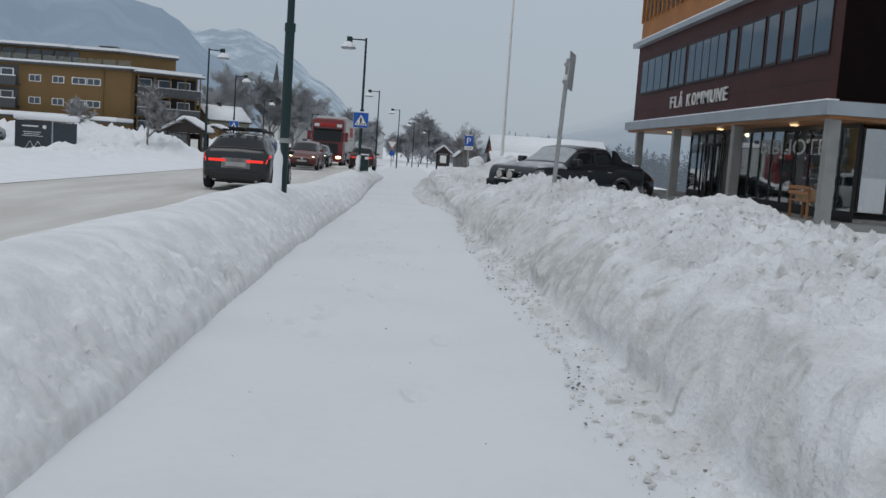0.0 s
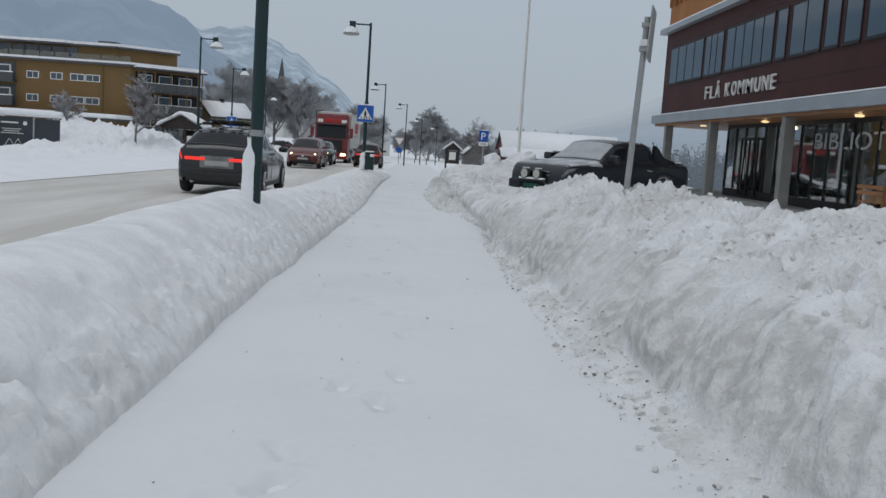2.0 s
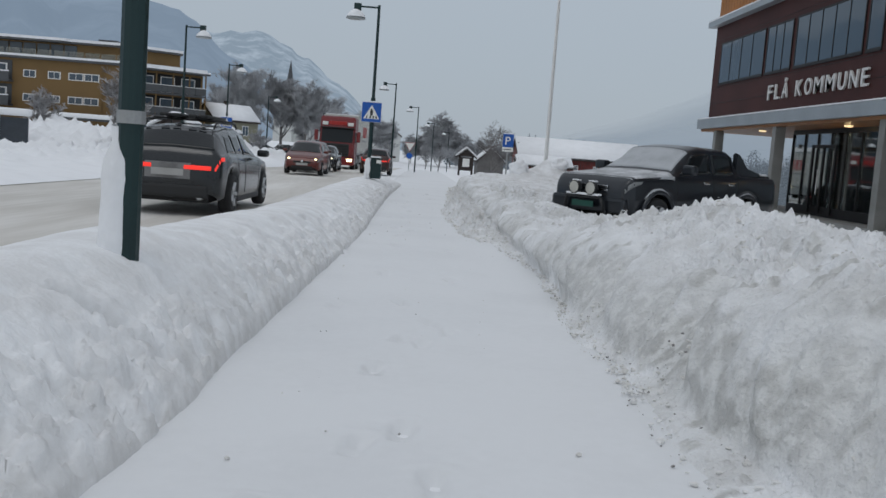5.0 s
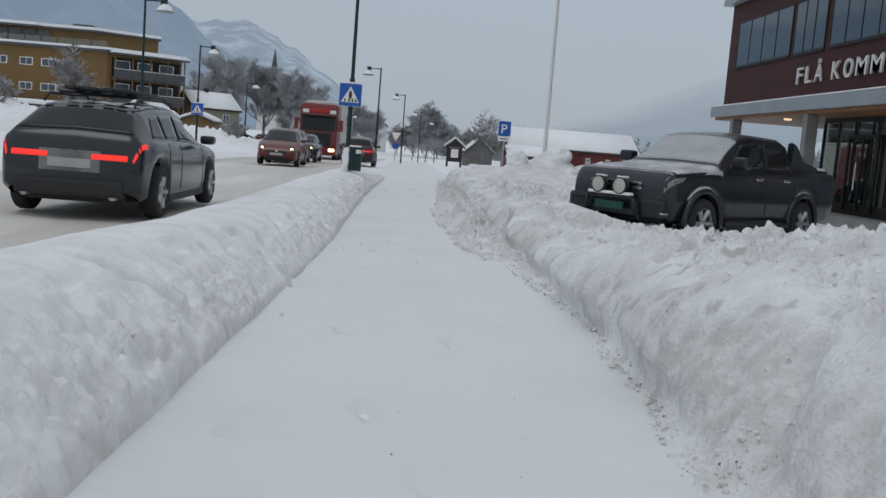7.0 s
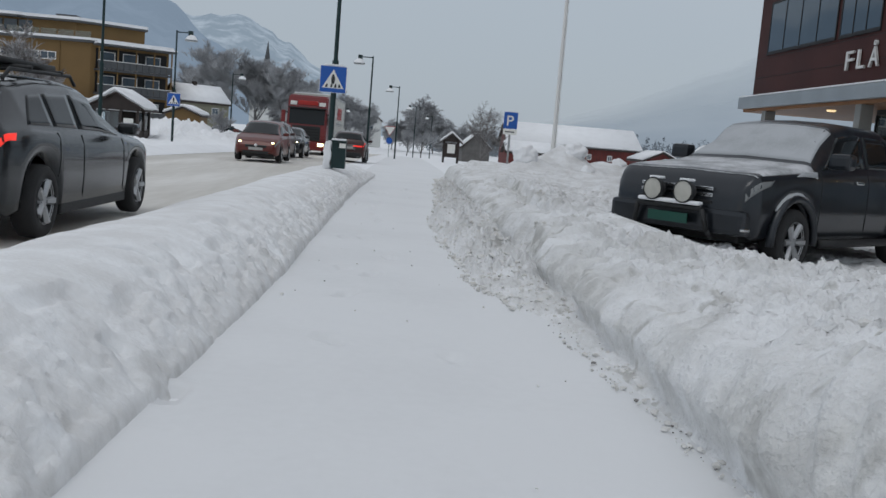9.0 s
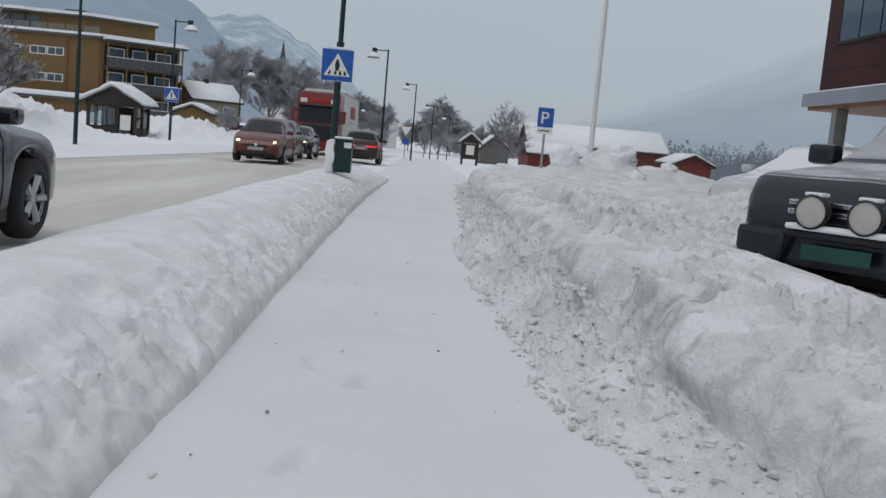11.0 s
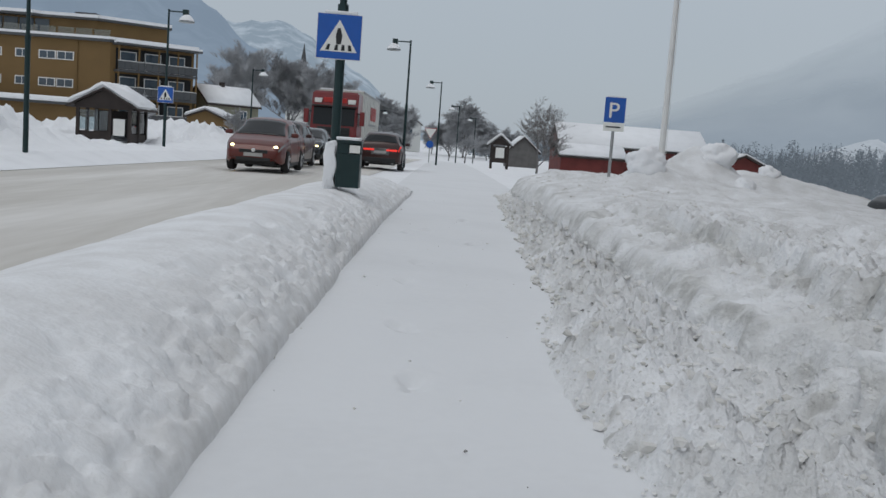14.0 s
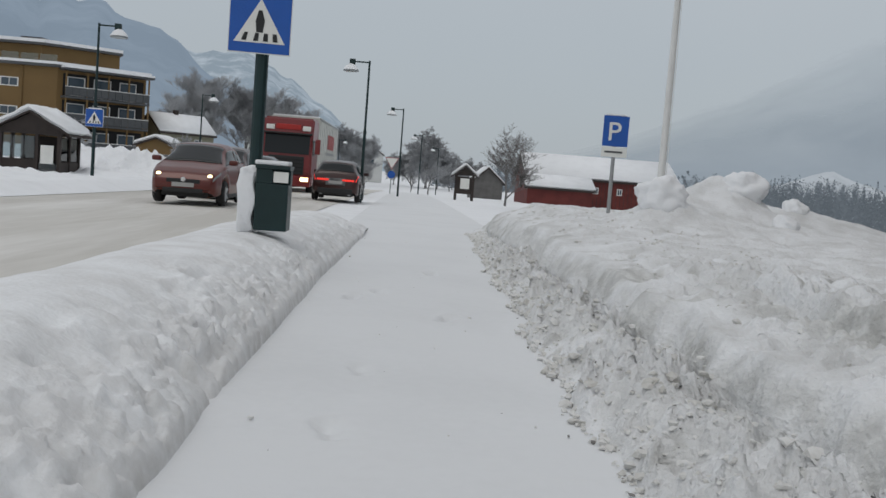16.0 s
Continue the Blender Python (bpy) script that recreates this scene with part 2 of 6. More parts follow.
def sweep(bm, pts, radii, n=8):
    """One closed tube along points, with a radius at each."""
    pts = [Vector(p) for p in pts]
    rings = []
    for i, (p, rad) in enumerate(zip(pts, radii)):
        d = pts[min(i + 1, len(pts) - 1)] - pts[max(i - 1, 0)]
        q = d.to_track_quat("Z", "Y").to_matrix()
        rings.append([bm.verts.new(p + q @ Vector((rad * math.cos(2 * math.pi * k / n), rad * math.sin(2 * math.pi * k / n), 0))) for k in range(n)])
    for u, v in zip(rings, rings[1:]):
        for k in range(n):
            bm.faces.new((u[k], u[(k + 1) % n], v[(k + 1) % n], v[k]))
    bm.faces.new(rings[0][::-1])
    bm.faces.new(rings[-1])
    return bm


def lathe(bm, profile, n=20, m=Matrix()):
    """Turns (radius, height) pairs about the local z axis."""
    rings = [[bm.verts.new(m @ Vector((max(r, 1e-4) * math.cos(2 * math.pi * i / n), max(r, 1e-4) * math.sin(2 * math.pi * i / n), h))) for i in range(n)] for r, h in profile]
    for k in range(len(rings) - 1):
        for i in range(n):
            bm.faces.new((rings[k][i], rings[k][(i + 1) % n], rings[k + 1][(i + 1) % n], rings[k + 1][i]))
    return bm


def prism(bm, pts, axis, lo, hi):
    """Extrudes a polygon of 2D points along an axis."""
    def place(p, q):
        return {"x": (q, p[0], p[1]), "y": (p[0], q, p[1]), "z": (p[0], p[1], q)}[axis]
    a = [bm.verts.new(place(p, lo)) for p in pts]
    b = [bm.verts.new(place(p, hi)) for p in pts]
    n = len(pts)
    for i in range(n):
        bm.faces.new((a[i], a[(i + 1) % n], b[(i + 1) % n], b[i]))
    bm.faces.new(a[::-1])
    bm.faces.new(b)
    bmesh.ops.recalc_face_normals(bm, faces=bm.faces[:])
    return bm


def words(name, text, size, mat, parent, m, depth=0.02, width=None, label=""):
    cu = bpy.data.curves.new(name, "FONT")
    cu.body, cu.size, cu.extrude, cu.align_x = text, size, depth, "LEFT"
    cu.offset = 0.004 * size
    tmp = bpy.data.objects.new(name, cu)
    scene.collection.objects.link(tmp)
    bpy.context.view_layer.update()
    me = bpy.data.meshes.new_from_object(tmp.evaluated_get(bpy.context.evaluated_depsgraph_get()))
    bpy.data.objects.remove(tmp)
    if width:
        xs = [v.co.x for v in me.vertices]
        k, x0 = width / (max(xs) - min(xs)), min(xs)
        for v in me.vertices:
            v.co.x = (v.co.x - x0) * k
    me.materials.clear()
    me.materials.append(mat)
    ob = new(name, me)
    ob.parent = parent
    ob.matrix_basis = m
    if label:
        ob["label"] = label
    return ob


# ---------------------------------------------------------------- noise and ground shape
def vnoise(x, y, seed=0):
    xi, yi = np.floor(x), np.floor(y)
    fx, fy = x - xi, y - yi
    fx, fy = fx * fx * (3 - 2 * fx), fy * fy * (3 - 2 * fy)

    def h(a, b):
        v = np.sin(a * 127.1 + b * 311.7 + seed * 74.7) * 43758.5453
        return v - np.floor(v)
    return (h(xi, yi) * (1 - fx) + h(xi + 1, yi) * fx) * (1 - fy) + (h(xi, yi + 1) * (1 - fx) + h(xi + 1, yi + 1) * fx) * fy


def fbm(x, y, octaves=4, seed=0, gain=0.5):
    s, a, t = 0, 1.0, 0
    for i in range(octaves):
        s = s + a * (vnoise(x * 2 ** i + 17 * i, y * 2 ** i - 9 * i, seed + i) - 0.5)
        t += a
        a *= gain
    return s / t


def level(y):
    """The height of the bare ground, which falls gently ahead."""
    y = np.minimum(y, 170.0)
    return 0.2 - 0.006 * y - 0.00007 * np.maximum(0, y - 40) ** 2


def ease(t):
    t = np.clip(t, 0, 1)
    return t * t * (3 - 2 * t)


def sheet(name, xs, ys, height, mat, shift=None, parent=None, grit=None):
    X, Y = np.meshgrid(np.asarray(xs, float), np.asarray(ys, float))
    Z = height(X, Y)
    if shift is not None:
        X = X + shift(X, Y, Z)
    nx, ny = X.shape[1], X.shape[0]
    co = np.stack([X, Y, Z], -1).reshape(-1, 3)
    i = (np.arange(ny - 1)[:, None] * nx + np.arange(nx - 1)[None, :]).reshape(-1)
    faces = np.stack([i, i + 1, i + nx + 1, i + nx], -1)
    me = bpy.data.meshes.new(name)
    me.vertices.add(len(co))
    me.vertices.foreach_set("co", co.reshape(-1))
    me.loops.add(faces.size)
    me.loops.foreach_set("vertex_index", faces.reshape(-1).astype(np.int32))
    me.polygons.add(len(faces))
    me.polygons.foreach_set("loop_start", np.arange(0, faces.size, 4, dtype=np.int32))
    me.update(calc_edges=True)
    me.validate()
    me.materials.append(mat)
    if grit is not None:
        g = grit(*np.meshgrid(np.asarray(xs, float), np.asarray(ys, float)))
        me.attributes.new("grit", "FLOAT", "POINT").data.foreach_set("value", g.astype(np.float32).reshape(-1))
    me.shade_smooth()
    ob = new(name, me)
    ob.parent = parent
    return ob


def spaced(*stretches):
    """Coordinates from (start, end, step) stretches."""
    out = []
    for a, b, s in stretches:
        out += list(np.arange(a, b - 1e-6, s))
    return out + [stretches[-1][1]]


def cells(x, y, freq, seed=0, fill=0.75):
    """Rounded clods, one to a cell of a jittered grid: the height of the tallest at each place."""
    u, v = x * freq, y * freq
    iu, iv = np.floor(u), np.floor(v)
    out = np.zeros(np.broadcast(u, v).shape)

    def h(p, q, k):
        w = np.sin(p * 127.1 + q * 311.7 + (seed + k) * 74.7) * 43758.5453
        return w - np.floor(w)
    for di in (-1, 0, 1):
        for dj in (-1, 0, 1):
            p, q = iu + di, iv + dj
            r = 0.35 + 0.45 * h(p, q, 3)
            e = 0.6 + 0.8 * h(p, q, 5)
            d = (((u - p - h(p, q, 1)) * e) ** 2 + ((v - q - h(p, q, 2)) / e) ** 2) / (r * r)
            out = np.maximum(out, np.where(h(p, q, 4) < fill, (0.35 + 0.65 * h(p, q, 6)) * r * np.clip(1 - d, 0, 1) ** 0.85, 0))
    return out


YK = [-3, 4, 8, 12, 16, 18, 20, 22, 24, 26, 30, 36, 42, 46, 49.5, 51]
RIGHT = {
    "xa": [1.05, 1.08, 1.0, .94, .96, 1.08, 1.12, 1.08, .55, .5, .36, .68, .8, .95, 1.2, 1.4],
    "xb": [1.46, 1.45, 1.38, 1.30, 1.10, 1.18, 1.22, 1.24, 1.18, 1.20, 1.30, 1.36, 1.36, 1.3, 1.4, 1.6],
    "hb": [.04, .04, .04, .04, .03, .03, .03, .04, .06, .10, .15, .15, .12, .08, .05, 0],
    "xc": [1.82, 1.80, 1.76, 1.70, 1.52, 1.50, 1.46, 1.45, 1.36, 1.36, 1.42, 1.52, 1.56, 1.6, 1.8, 2],
    "hc": [.60, .60, .58, .57, .55, .52, .40, .34, .40, .46, .34, .46, .52, .48, .3, 0],
    "hd": [.88, .88, .90, .92, .90, .80, .66, .46, .42, .48, .38, .46, .64, .74, .5, 0],
    "he": [.58, .58, .60, .62, .62, .64, .64, .55, .12, .0, .15, .5, .72, .78, .5, 0],
    "hf": [.12, .12, .12, .12, .15, .2, .25, .2, .08, .0, .02, .25, .45, .5, .3, 0],
}


def at_y(name, y):
    return np.interp(y, YK, RIGHT[name])


def foot(y):
    """The uneven edge of the loose snow on the footway."""
    return at_y("xa", y) + 0.38 * fbm(y * 0.9, y * 0 + 4, 4, 84, 0.6)


def wall_line(y):
    """The wander of the ploughed wall to and fro along the way."""
    return 0.11 * fbm(y * 0.55, y * 0 + 8, 3, 85) + 0.06 * fbm(y * 2.3, y * 0 + 8, 3, 86)


def right_profile(x, y):
    k = {n: at_y(n, y) for n in RIGHT}
    k["xa"] = foot(y)
    w = wall_line(y)
    k["xb"], k["xc"] = np.maximum(k["xb"] + w, k["xa"] + 0.05), k["xc"] + w
    xd, xe, xf = k["xc"] + np.interp(y, [15, 20, 25, 27, 29], [0.85, 0.8, 0.75, 0.6, 0.5]), 4.9, 9.0

    def ramp(a, b, ha, hb, bend=1.0):
        t = np.clip((x - a) / (b - a), 0, 1) ** bend
        return np.where((x >= a) & (x < b), ha + (hb - ha) * t, 0)
    h = ramp(k["xa"], k["xb"], 0, k["hb"]) + ramp(k["xb"], k["xc"], k["hb"], k["hc"], 0.85) + ramp(k["xc"], xd, k["hc"], k["hd"], 0.8)
    h = h + ramp(xd, xe, k["hd"], k["he"]) + ramp(xe, xf, k["he"], k["hf"]) + np.where(x >= xf, k["hf"], 0)
    h = h + 0.12 * np.exp(-((x - foot(y) - 0.30) / 0.2) ** 2) * np.interp(y, [23, 26, 40, 46], [0, 1, 1, 0]) * (0.5 + 0.9 * vnoise(x * 2, y * 1.3, 77))
    step = 1.86 + 0.35 * (vnoise(y * 0.8, y * 0 + 3, 81) - 0.5) + 0.1 * (vnoise(y * 4, y * 0, 82) - 0.5)
    h = h + 0.17 * np.clip((x - step) / 0.07, 0, 1) * np.clip(1 - (x - step) / 1.6, 0, 1) * np.interp(y, [27, 28.5, 34, 37], [0, 1, 1, 0])
    for px, py, hh, r in ((5.3, 34.0, .45, 1.3), (3.2, 41.7, .22, .55), (4.5, 43.2, .62, .75), (3.9, 42.3, .25, 1.1), (6.3, 45.5, .3, 1.0), (7.6, 45.8, .25, 1.2), (4.4, 12.2, .30, .8), (2.1, 12.9, .17, .6), (2.4, 17.2, .12, .7)):
        h = h + hh * np.exp(-((x - px) ** 2 + (y - py) ** 2) / (r * r))
    return h


def right_bank(x, y):
    h = right_profile(x, y)
    on = np.clip(h / 0.22, 0, 1)
    w = wall_line(y)
    xb, xc = at_y("xb", y) + w, at_y("xc", y) + w
    # loose rubble below the wall, clods lying on top, and a smoother cut face between
    late = np.interp(y, [22.5, 25, 43, 46], [0, 1, 1, 0])
    apron = ease((x - foot(y)) / 0.10) * ease((xb + 0.06 - x) / 0.12)
    top = ease((x - xc) / 0.18) * np.interp(x, [3.4, 7.0], [1, 0.45])
    drift = np.exp(-(((x - 2.65) / 0.75) ** 4 + ((y - 27.2) / 2.1) ** 4)) * ease((x - 1.95) / 0.35)
    top = top * (1 - 0.92 * drift) * np.interp(y, [10, 14, 20, 24, 34, 38], [0.95, 1.0, 1.1, 0.95, 0.75, 0.22])
    face = ease((x - xb) / 0.08) * ease((xc + 0.12 - x) / 0.2)
    patchy = 0.45 + 0.9 * vnoise(x * 1.6, y * 1.4, 71)
    p, q = x + 0.10 * fbm(x * 6, y * 6, 3, 91), y + 0.10 * fbm(x * 6, y * 6, 3, 92)
    clods = 0.06 * cells(p, q, 3.6, 1, 0.35) + 0.10 * cells(p, q, 8, 2, 0.5) + 0.10 * cells(p, q, 15, 3, 0.6) + 0.05 * cells(p, q, 26, 4, 0.6)
    crumbs = 0.12 * cells(p, q, 6.5, 11, 0.4) + 0.13 * cells(p, q, 12, 12, 0.5) + 0.10 * cells(p, q, 21, 13, 0.6) - 0.12 * np.maximum(0, vnoise(x * 9, y * 9, 93) - 0.55)
    pits = 0.42 * np.maximum(0, vnoise(x * 6 + 2, y * 6, 28) - 0.58) + 0.36 * np.maximum(0, vnoise(x * 13 + 2, y * 13, 29) - 0.60)
    h = h * (1 - drift) + np.maximum(h, 0.60 - 0.28 * np.maximum(0, x - 2.1)) * drift
    relief = top * patchy * (clods - pits) + apron * (0.28 + 0.72 * late) * crumbs * (0.3 + 1.3 * vnoise(x * 2.5, y * 2.5, 72))
    relief = relief + face * (0.05 * fbm(x * 5, y * 4, 4, 6) + 0.25 * crumbs * vnoise(x * 3, y * 2, 73))
    return level(y) + h + relief + on * (1 - 0.8 * drift) * (0.16 * fbm(x * 0.9, y * 0.9, 3, 5) + 0.10 * fbm(x * 3.2, y * 2.6, 4, 6)) * (0.4 + 0.6 * ease((x - xb) / 0.3)) - 0.012 - 0.05 * (1 - np.clip(h / 0.03, 0, 1)) - np.where(x > 9.3, 0.1, 0)


def right_shift(x, y, z):
    """Scallops and slanting gullies that the plough has cut into the wall of the bank."""
    h = np.clip((z - level(y)) / 0.2, 0, 1)
    edge = np.exp(-((x - at_y("xc", y) - wall_line(y) + 0.08) / 0.28) ** 2) * h
    s = y - 0.7 * z
    bite = np.maximum(0, vnoise(s * 1.0, z * 0.35, 19) - 0.45) * 0.50
    gully = np.abs(fbm(s * 2.4, z * 0.5, 3, 20)) * 0.34
    return edge * (bite + gully + 0.06 * fbm(s * 5.5, z * 3.0, 4, 10, 0.6) - 0.22)


def cut_face(x, y):
    """Where the plough bared the old, gritty layers, plus specks of painted shade."""
    n = fbm(x * 3, y * 2.2, 4, 61, 0.65)
    w = wall_line(y)
    lo, hi = at_y("xb", y) + w - 0.02 + 0.2 * n, at_y("xc", y) + w + 0.06 + 0.7 * n
    face = ease((x - lo) / 0.08) * ease((hi - x) / 0.18) * np.clip(0.75 + 0.35 * np.interp(y, [23, 25, 31, 33], [0, 1, 1, 0]) + 1.6 * fbm(x * 0.8, y * 0.7, 3, 65), 0.25, 1.15)
    ledge = np.exp(-((x - 1.88 - 0.4 * n) / 0.09) ** 2) * np.interp(y, [27, 28.5, 34, 36], [0, 1, 1, 0])
    apron = 0.6 * ease((lo - x) / 0.1) * ease((x - foot(y)) / 0.2) * np.interp(y, [23, 26, 40, 44], [0, 1, 1, 0.2]) * np.clip(0.5 + 2.2 * fbm(x * 1.6, y * 1.2, 4, 66), 0, 1)
    patch = 0.5 * ease((fbm(x * 1.3, y * 1.1, 4, 62) - 0.08) / 0.15) * (1 - ease((y - 34) / 4) * ease((x - 2.0) / 0.5))
    # dark dots painted in for the shade of small pits
    shade_specks = 1.0 * (1 - ease((y - 34) / 4) * ease((x - 2.0) / 0.5)) * ease((vnoise(x * 12, y * 11, 67) - 0.74) / 0.08) * ease((vnoise(x * 1.7, y * 1.5, 68) - 0.3) / 0.3)
    return np.maximum(np.maximum(np.maximum(face, ledge), np.maximum(apron, patch)), shade_specks)


def crack(x, y):
    """Splits where slabs of the bank have slipped."""
    d = 0 * x
    for cx, cy, slope, half in ((-1.66, 26.95, -0.8, 0.40), (-1.6, 13.2, 0.8, 0.22), (-1.55, 17.6, 0.6, 0.3), (-1.7, 21.8, 0.5, 0.28), (-2.0, 10.4, 0.5, 0.25), (-1.6, 7.2, 0.4, 0.2)):
        line = cy + slope * (x - cx) + 0.10 * (vnoise(x * 6, x * 0 + cy, 90) - 0.5)
        d = d + 0.19 * np.exp(-((y - line) / 0.04) ** 2) * np.clip(1 - ((x - cx) / half) ** 2, 0, 1)
    return d


LEFT_Y, LEFT_X = [-3, 12, 16, 18, 20, 24, 26, 30, 34, 38, 47], [1.28, 1.27, 1.19, 1.15, 1.08, 1.02, 1.05, 1.08, 1.09, 1.09, 0.92]


def left_bank(x, y):
    u = -x + 1.3 - np.interp(y, LEFT_Y, LEFT_X)
    crest = np.interp(y, [-3, 12, 14.2, 16, 19, 22, 30, 34, 40, 45, 48.3], [.60, .60, .64, .57, .49, .43, .39, .42, .44, .37, 0.0])
    slope = np.sin(np.clip((u - 1.30) / 0.82, 0, 1) * math.pi / 2) ** 0.95
    fall = 1 - np.clip((u - 2.25) / 1.1, 0, 1) ** 1.7
    h = (crest * slope + 0.05 * ease((u - 1.30) / 0.025) * (1 - slope) * np.clip(crest * 4, 0, 1)) * fall
    on = np.clip(h / 0.08, 0, 1)
    edge = np.exp(-((u - 1.46) / 0.20) ** 2)
    brow = np.exp(-((u - 1.75) / 0.25) ** 2)
    p, q = x + 0.08 * fbm(x * 6, y * 6, 3, 94), y + 0.08 * fbm(x * 6, y * 6, 3, 95)
    crumbs = 0.05 * cells(p, q, 8, 41, 0.3) + 0.07 * cells(p, q, 17, 42, 0.45) + 0.06 * cells(p, q, 30, 43, 0.55)
    pits = 0.26 * np.maximum(0, vnoise(x * 10, y * 8, 26) - 0.60) + 0.14 * np.maximum(0, vnoise(x * 20, y * 18, 24) - 0.58)
    dents = 0.16 * np.maximum(0, vnoise(x * 3.2, y * 2.0, 27) - 0.6) + 0.22 * np.maximum(0, vnoise(x * 7, y * 4.0, 30) - 0.68)
    patchy = 0.4 + 0.9 * vnoise(x * 0.9, y * 0.8, 34)
    return level(y) + h + on * (0.10 * fbm(x * 1.0, y * 0.6, 3, 22) + 0.016 * fbm(x * 6, y * 6, 4, 23, 0.6) + edge * patchy * (crumbs - pits) - brow * dents + 0.25 * crumbs * brow * patchy - crack(x, y)) - 0.012 - 0.05 * (1 - on)


def left_grit_shade(x, y):
    """Grit on the cut edge, plus shade painted along the foot and in cracks."""
    u = -x + 1.3 - np.interp(y, LEFT_Y, LEFT_X)
    n = fbm(x * 9, y * 7, 4, 64, 0.7)
    # first term is grit; the foot line and crack terms paint shade
    return np.clip(1.6 * (n + 0.16), 0, 1) * np.exp(-((u - 1.40) / 0.13) ** 2) + 0.5 * np.exp(-((u - 1.31) / 0.03) ** 2) + np.clip(5 * crack(x, y), 0, 1)


def left_shift(x, y, z):
    h = np.clip((z - level(y)) / 0.16, 0, 1)
    edge = np.exp(-((x + 1.3) / 0.26) ** 2)
    return edge * (0.10 * fbm(y * 0.6, z * 0, 3, 31) + h * (0.05 * fbm(y * 1.3, z * 0.6, 3, 31) + 0.05 * fbm(y * 17.0, z * 21, 4, 33, 0.65)))


def far_bank(x, y):
    """The ploughed heaps along the other side of the road."""
    u = -x - 8.9
    low = np.interp(y, [40, 50], [0.1, 0.28]) + 0.2 * fbm(y * 0.25, x * 0.05, 3, 41)
    heap = np.interp(y, [0, 25, 38, 46, 52, 58, 62, 68, 74, 84, 100], [.2, .2, .2, .25, .25, .15, .12, .12, .4, .5, .3])
    h = low * np.clip(u / 0.9, 0, 1) + heap * np.clip((u - 0.8) / 3.2, 0, 1) ** 1.3 * (1 + 0.5 * fbm(x * 0.4, y * 0.3, 3, 42))
    h = h * (1 - 0.6 * np.clip((u - 7.5) / 8, 0, 1))
    for px, py, hh, s in ((-16.3, 53.5, .9, 2.3), (-13.6, 52, .62, 1.7), (-19.5, 60, 1.2, 3.4), (-12.2, 49.6, .45, 1.2), (-22, 54, 1.2, 2.6), (-14, 77, .6, 2.4), (-19, 78, .8, 3)):
        h = h + hh * np.exp(-((x - px) ** 2 + (y - py) ** 2) / (s * s)) * (1 + 0.7 * fbm(x * 1.1, y * 1.1, 3, 48))
    h = h * (1 - 0.95 * np.exp(-((x + 14.6) ** 2 / 9 + (y - 65) ** 2 / 40)))
    h = h * (1 - 0.97 * ease((50.2 - y) / 1.5) * ease((-15.8 - x) / 1.5))
    on = np.clip(h / 0.2, 0, 1)
    on = on * np.clip((u - 0.3) / 4, 0.25, 1)
    return level(y) + h + on * (0.42 * fbm(x * 1.3, y * 1.2, 5, 43) + 0.75 * np.maximum(0, vnoise(x * 2.4, y * 2.2, 44) - 0.5) + 0.55 * np.maximum(0, vnoise(x * 4.6, y * 4.4, 45) - 0.5) - 0.6 * np.maximum(0, vnoise(x * 3.4, y * 3.1, 46) - 0.6)) * np.clip(h * 1.6, 0.25, 1) - 0.012


# ---------------------------------------------------------------- ground
tagged(sheet("ground", spaced((-900, -100, 80), (-100, -30, 7), (-30, 60, 2.5), (60, 140, 8), (140, 900, 76)), spaced((-300, -20, 28), (-20, 110, 2.5), (110, 200, 9), (200, 1500, 100)),
             lambda x, y: level(y) - 0.06 - 11 * ease((x - 14 - (y - 46) * 0.2) / 30) * ease((y - 46) / 25) + 0.1 * fbm(x * 0.05, y * 0.05, 3, 2) * np.clip((np.abs(x) - 11) / 8, 0, 1) + np.clip((-x - 20) / 60, 0, 1) * 2.5 * np.clip((y - 60) / 90, 0, 1), SNOW),
       "wide level ground under deep fresh snow", "ground", kind="structure")
def footprints(x, y):
    """Shallow boot prints along the footway, each a sole and a heel."""
    rng = random.Random(12)
    h = 0 * x
    for i in range(46):
        px, py, t = rng.gauss(-0.35, 0.28), rng.uniform(2, 40), rng.gauss(0, 0.25)
        c, s = math.cos(t), math.sin(t)
        u, v = (x - px) * c + (y - py) * s, -(x - px) * s + (y - py) * c
        d = rng.uniform(0.035, 0.065)
        h = h - d * np.exp(-((u / 0.05) ** 4 + ((v - 0.05) / 0.085) ** 4)) - d * np.exp(-((u / 0.04) ** 4 + ((v + 0.10) / 0.045) ** 4))
        h = h + 0.4 * d * np.exp(-((u / 0.09) ** 2 + ((v - 0.17) / 0.03) ** 2))
    return h


tagged(sheet("pavement", spaced((-1.5, 1.7, 0.03)), spaced((-4, 40, 0.03), (40, 60, 0.2), (60, 130, 1.0)),
             lambda x, y: level(y) - 0.01 + 0.022 * fbm(x * 1.2, y * 0.8, 3, 12) + 0.008 * fbm(x * 6, y * 5, 3, 13) + footprints(x, y), PATH),
       "footway of trodden white snow between banks", "pavement", kind="structure")
tagged(sheet("road", spaced((-9.6, -2.7, 0.12)), spaced((-12, 60, 0.3), (60, 150, 1.5)),
             lambda x, y: level(y) - 0.025 + 0.014 * fbm(x * 1.5, y * 0.12, 3, 15) - 0.014 * np.exp(-((np.mod(x + 0.2, 1.7) - 0.85) / 0.28) ** 2), ROADSNOW),
       "road of packed brownish snow with wheel tracks", "road", kind="structure")
